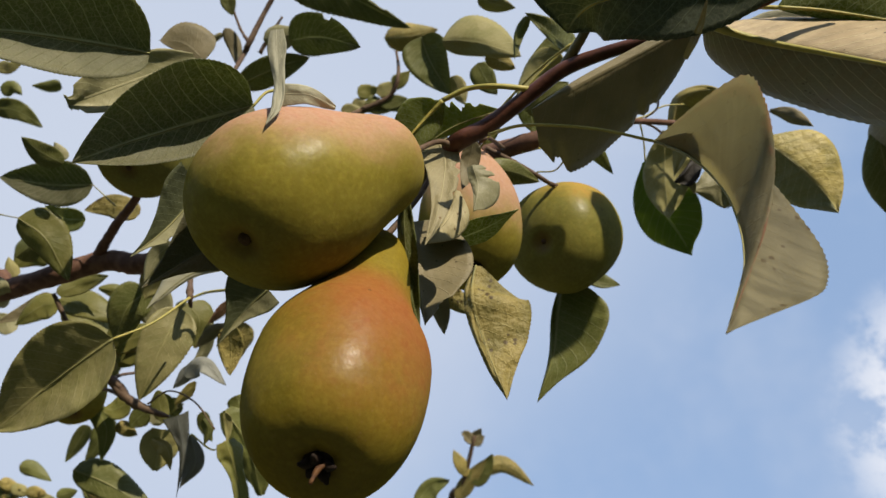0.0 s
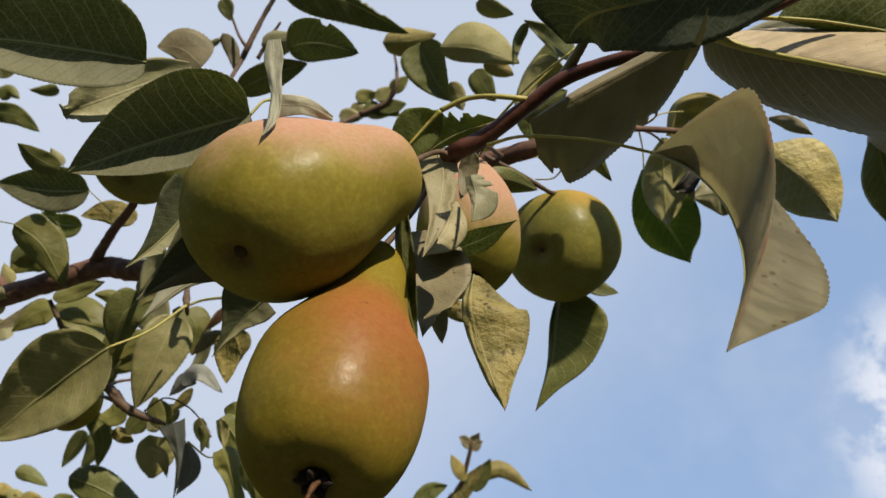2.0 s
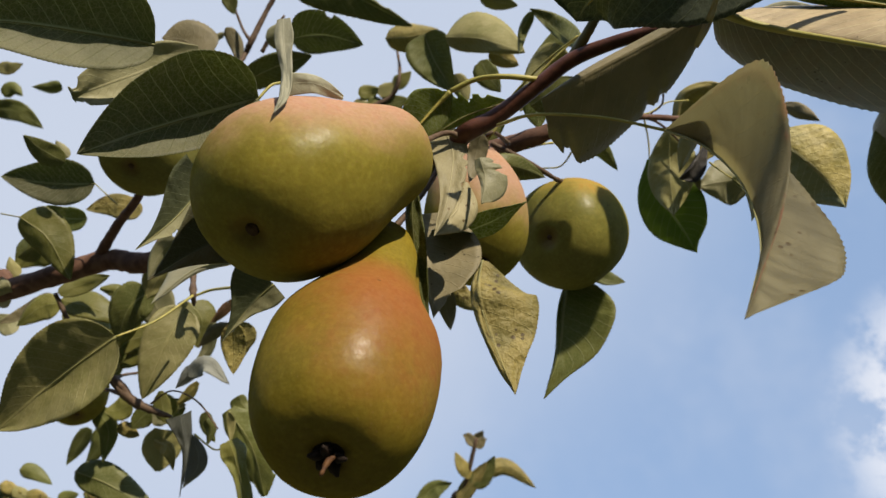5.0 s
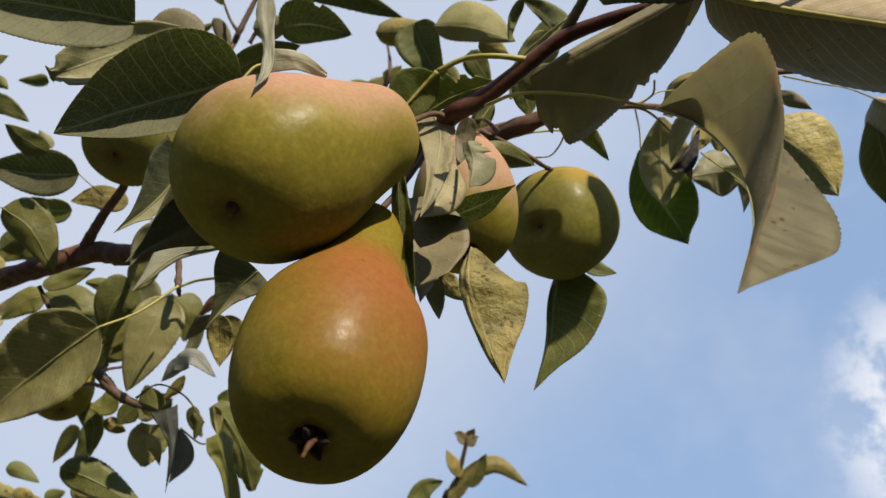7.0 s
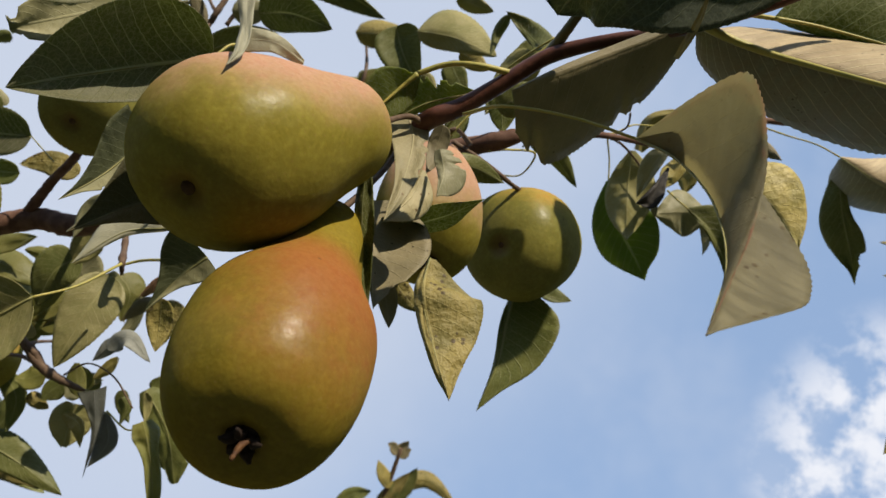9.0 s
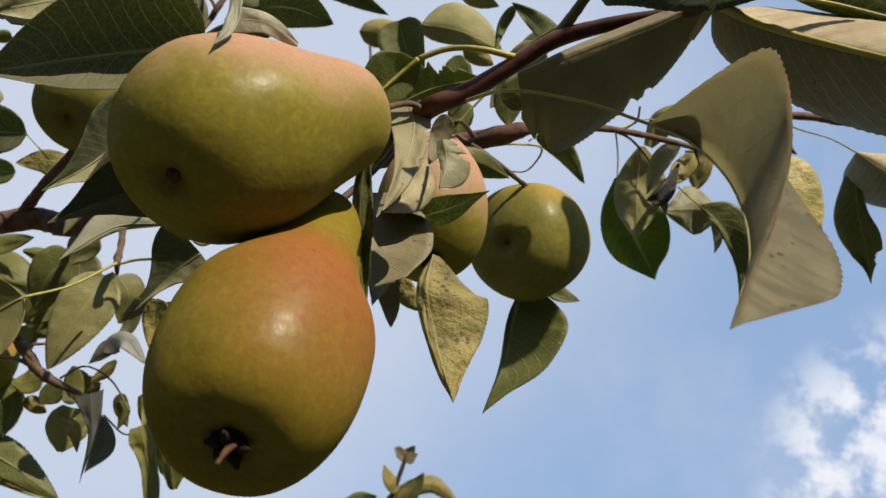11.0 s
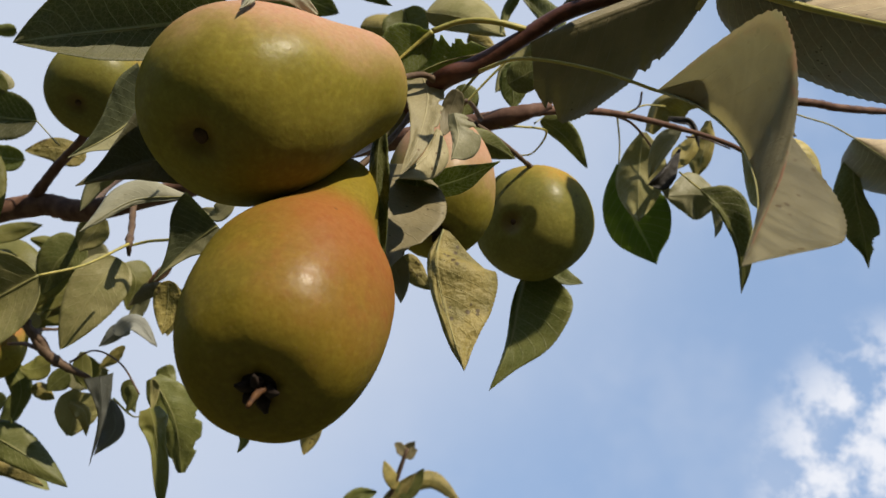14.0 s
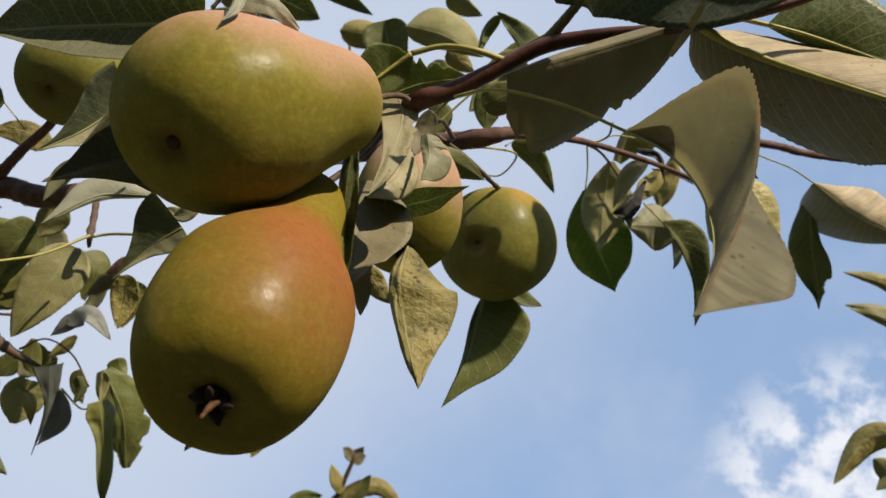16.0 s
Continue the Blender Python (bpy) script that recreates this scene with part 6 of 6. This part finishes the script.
leaf(tree, [(-0.2617, 0.7421, 2.0224), (-0.2739, 0.7466, 2.0160), (-0.2820, 0.7531, 2.0094)], (0.30, -0.83, -0.46), (0.00998, 8, 11), (0.00986, 0, -3), "green")
leaf(tree, [(-0.2840, 0.6242, 2.0695), (-0.2759, 0.6286, 2.0652), (-0.2798, 0.6371, 2.0542)], (0.34, -0.76, -0.56), (0.00619, -10, -10), (0.00812, -20, -20), "olive")
leaf(tree, [(-0.3123, 0.6818, 2.0320), (-0.3214, 0.6870, 2.0280), (-0.3226, 0.6915, 2.0204)], (0.37, -0.79, -0.49), (0.0081, -15, -15), (0.00782, 0, 0), "grey")
leaf(tree, [(-0.3306, 0.7102, 2.0293), (-0.3457, 0.7151, 2.0226), (-0.3627, 0.7216, 2.0157)], (0.38, -0.80, -0.47), (0.0114, 10, 10), (0.01024, -20, -20), "olive")
leaf(tree, [(-0.4327, 0.6977, 2.0753), (-0.4398, 0.6929, 2.0858), (-0.4469, 0.6850, 2.0905)], (0.46, -0.73, -0.51), (0.0102, -15, -15), (0.00985, 0, 0), "grey")
leaf(tree, [(-0.1925, 0.6851, 1.9970), (-0.1893, 0.6916, 1.9915), (-0.1830, 0.6945, 1.9858)], (0.23, -0.85, -0.48), (0.00653, -19, -24), (0.0107, -6, -1), "green")
leaf(tree, [(-0.2287, 0.7123, 1.9956), (-0.2261, 0.7222, 1.9850), (-0.2201, 0.7311, 1.9733)], (0.27, -0.85, -0.45), (0.00548, 0, -2), (0.00803, -14, -12), "green")
leaf(tree, [(-0.2886, 0.7294, 2.0064), (-0.2989, 0.7352, 2.0003), (-0.3063, 0.7408, 1.9928)], (0.34, -0.83, -0.45), (0.0114, 10, 10), (0.00977, -10, -10), "green")
leaf(tree, [(-0.3024, 0.7469, 2.0167), (-0.2897, 0.7554, 2.0136), (-0.2673, 0.7538, 2.0085)], (0.32, -0.83, -0.46), (0.00821, -5, 6), (0.00752, 15, 4), "olive")
stem("twig", tree, [(-0.1804, 0.4822, 1.9587), (-0.1664, 0.4773, 1.9606), (-0.1325, 0.4499, 1.9428)], (0.0009, 0.0010, 0.0010), PETIOLE, "", 10, 0.05, 180)
stem("twig", tree, [(-0.2893, 0.6174, 1.9843), (-0.2884, 0.6211, 1.9799), (-0.2777, 0.6274, 1.9724), (-0.2728, 0.6324, 1.9665)], (0.00291271, 0.00291271, 0.00339816, 0.00339816), TWIG, "", 10, 0.14, 181)
stem("twig", tree, [(-0.2854, 0.6236, 1.9769), (-0.2844, 0.6384, 1.9904), (-0.2788, 0.6543, 2.0026)], (0.00169908, 0.00145636, 0.00121363), TWIG, "", 10, 0.1, 182)
leaf(tree, [(-0.1580, 0.5112, 1.9556), (-0.1579, 0.5269, 1.9438), (-0.1582, 0.5367, 1.9278)], (0.24, -0.79, -0.56), (0.00941, 10, 10), (0.01014, 8, 8), "yellow")
leaf(tree, [(-0.1916, 0.6700, 2.0684), (-0.2006, 0.6814, 2.0531), (-0.2039, 0.6989, 2.0370)], (0.24, -0.80, -0.55), (0.01512, -15, -15), (0.01296, -15, -15), "yellow")
leaf(tree, [(-0.0584, 0.6905, 1.9591), (-0.0608, 0.7020, 1.9487), (-0.0643, 0.7109, 1.9368)], (0.08, -0.88, -0.47), (0.00937, -21, -24), (0.01024, -21, -18), "yellow", fine=0)
leaf(tree, [(-0.1197, 0.7028, 1.9514), (-0.1166, 0.7091, 1.9443), (-0.1209, 0.7165, 1.9362)], (0.16, -0.88, -0.46), (0.00482, -1, -1), (0.00391, -10, -10), "green", fine=0)
leaf(tree, [(-0.3656, 0.7752, 1.9655), (-0.3272, 0.7781, 1.9513), (-0.2799, 0.8003, 1.9297)], (0.36, -0.85, -0.39), (0.02044, -9, -22), (0.01572, -11, 2), "green", rib=0.0005)
leaf(tree, [(-0.3469, 0.7335, 2.0146), (-0.3329, 0.7502, 1.9966), (-0.3383, 0.7704, 1.9723)], (0.39, -0.80, -0.45), (0.01031, 0, 2), (0.01062, -13, -15), "green")
leaf(tree, [(-0.3217, 0.7442, 2.0000), (-0.3125, 0.7498, 1.9958), (-0.3013, 0.7508, 1.9907)], (0.36, -0.81, -0.46), (0.00743, -18, -7), (0.00752, -12, -23), "yellow", fine=0)
leaf(tree, [(-0.2853, 0.7433, 1.9975), (-0.2757, 0.7343, 2.0116), (-0.2540, 0.7275, 2.0122)], (0.32, -0.81, -0.48), (0.01032, 0, 5), (0.0104, -6, -10), "grey")
leaf(tree, [(-0.0070, 0.4001, 1.9032), (-0.0024, 0.4100, 1.8959), (0.0008, 0.4170, 1.8835)], (0.00, -0.77, -0.63), (0.0078, -11, -22), (0.00503, 0, 11), "dark")
leaf(tree, [(0.0000, 0.4370, 1.9363), (0.0088, 0.4451, 1.9295), (0.0188, 0.4492, 1.9209)], (-0.02, -0.77, -0.64), (0.00705, -10, -10), (0.00775, -10, -10), "yellow", fine=0)
# ---- the tip of a young tree beyond ----
sapling = tagged(new("young_pear_tree"), "top of a young pear tree with a few pale leaves", "tree")
stem("trunk", sapling, [(-0.0223, 1.8629, 0.0000), (-0.0423, 1.8829, 1.2716), (0.0077, 1.8829, 2.3120), (0.0431, 1.7832, 2.3996), (0.0706, 1.7008, 2.4823)], (0.02, 0.016, 0.009, 0.006, 0.004), TWIG, "", 10, 0.06, 2)
leaf(sapling, [(0.0681, 1.7153, 2.4649), (0.0732, 1.7084, 2.4809), (0.0857, 1.6894, 2.4958)], (-0.04, -0.89, -0.46), (0.01792, 10, 10), (0.01536, 10, 10), "dark", fine=0)
leaf(sapling, [(0.0656, 1.7113, 2.4698), (0.0527, 1.7015, 2.4851), (0.0403, 1.6959, 2.4881)], (-0.03, -0.89, -0.46), (0.01152, 10, 10), (0.01152, 10, 10), "dark", fine=0)
leaf(sapling, [(0.0731, 1.7153, 2.4649), (0.0825, 1.7063, 2.4777), (0.0933, 1.7008, 2.4823)], (-0.04, -0.89, -0.46), (0.01024, 10, 10), (0.01024, 10, 10), "dark", fine=0)
leaf(sapling, [(0.0555, 1.7575, 2.4147), (0.0352, 1.7336, 2.4333), (0.0227, 1.7202, 2.4591)], (-0.02, -0.90, -0.43), (0.01276, 10, 7), (0.01803, -13, -10), "yellow", fine=0)
leaf(sapling, [(0.0580, 1.7640, 2.4070), (0.0847, 1.7540, 2.4211), (0.1110, 1.7259, 2.4524)], (-0.04, -0.90, -0.43), (0.01772, -5, -5), (0.02561, -10, -10), "green")
leaf(sapling, [(0.0769, 1.7518, 2.4215), (0.1362, 1.7540, 2.4397), (0.2030, 1.7721, 2.3973)], (-0.07, -0.90, -0.42), (0.02147, -20, -20), (0.02147, -20, -20), "yellow")
leaf(sapling, [(0.0303, 1.7923, 2.3732), (0.0606, 1.7639, 2.4069), (0.0958, 1.7332, 2.4437)], (-0.03, -0.91, -0.42), (0.02048, -10, -10), (0.01792, -10, -10), "yellow")
leaf(sapling, [(-0.0618, 1.8004, 2.3635), (-0.0284, 1.7810, 2.4009), (0.0151, 1.7640, 2.4070)], (0.01, -0.91, -0.41), (0.01766, -1, -3), (0.03124, 14, 15), "green")
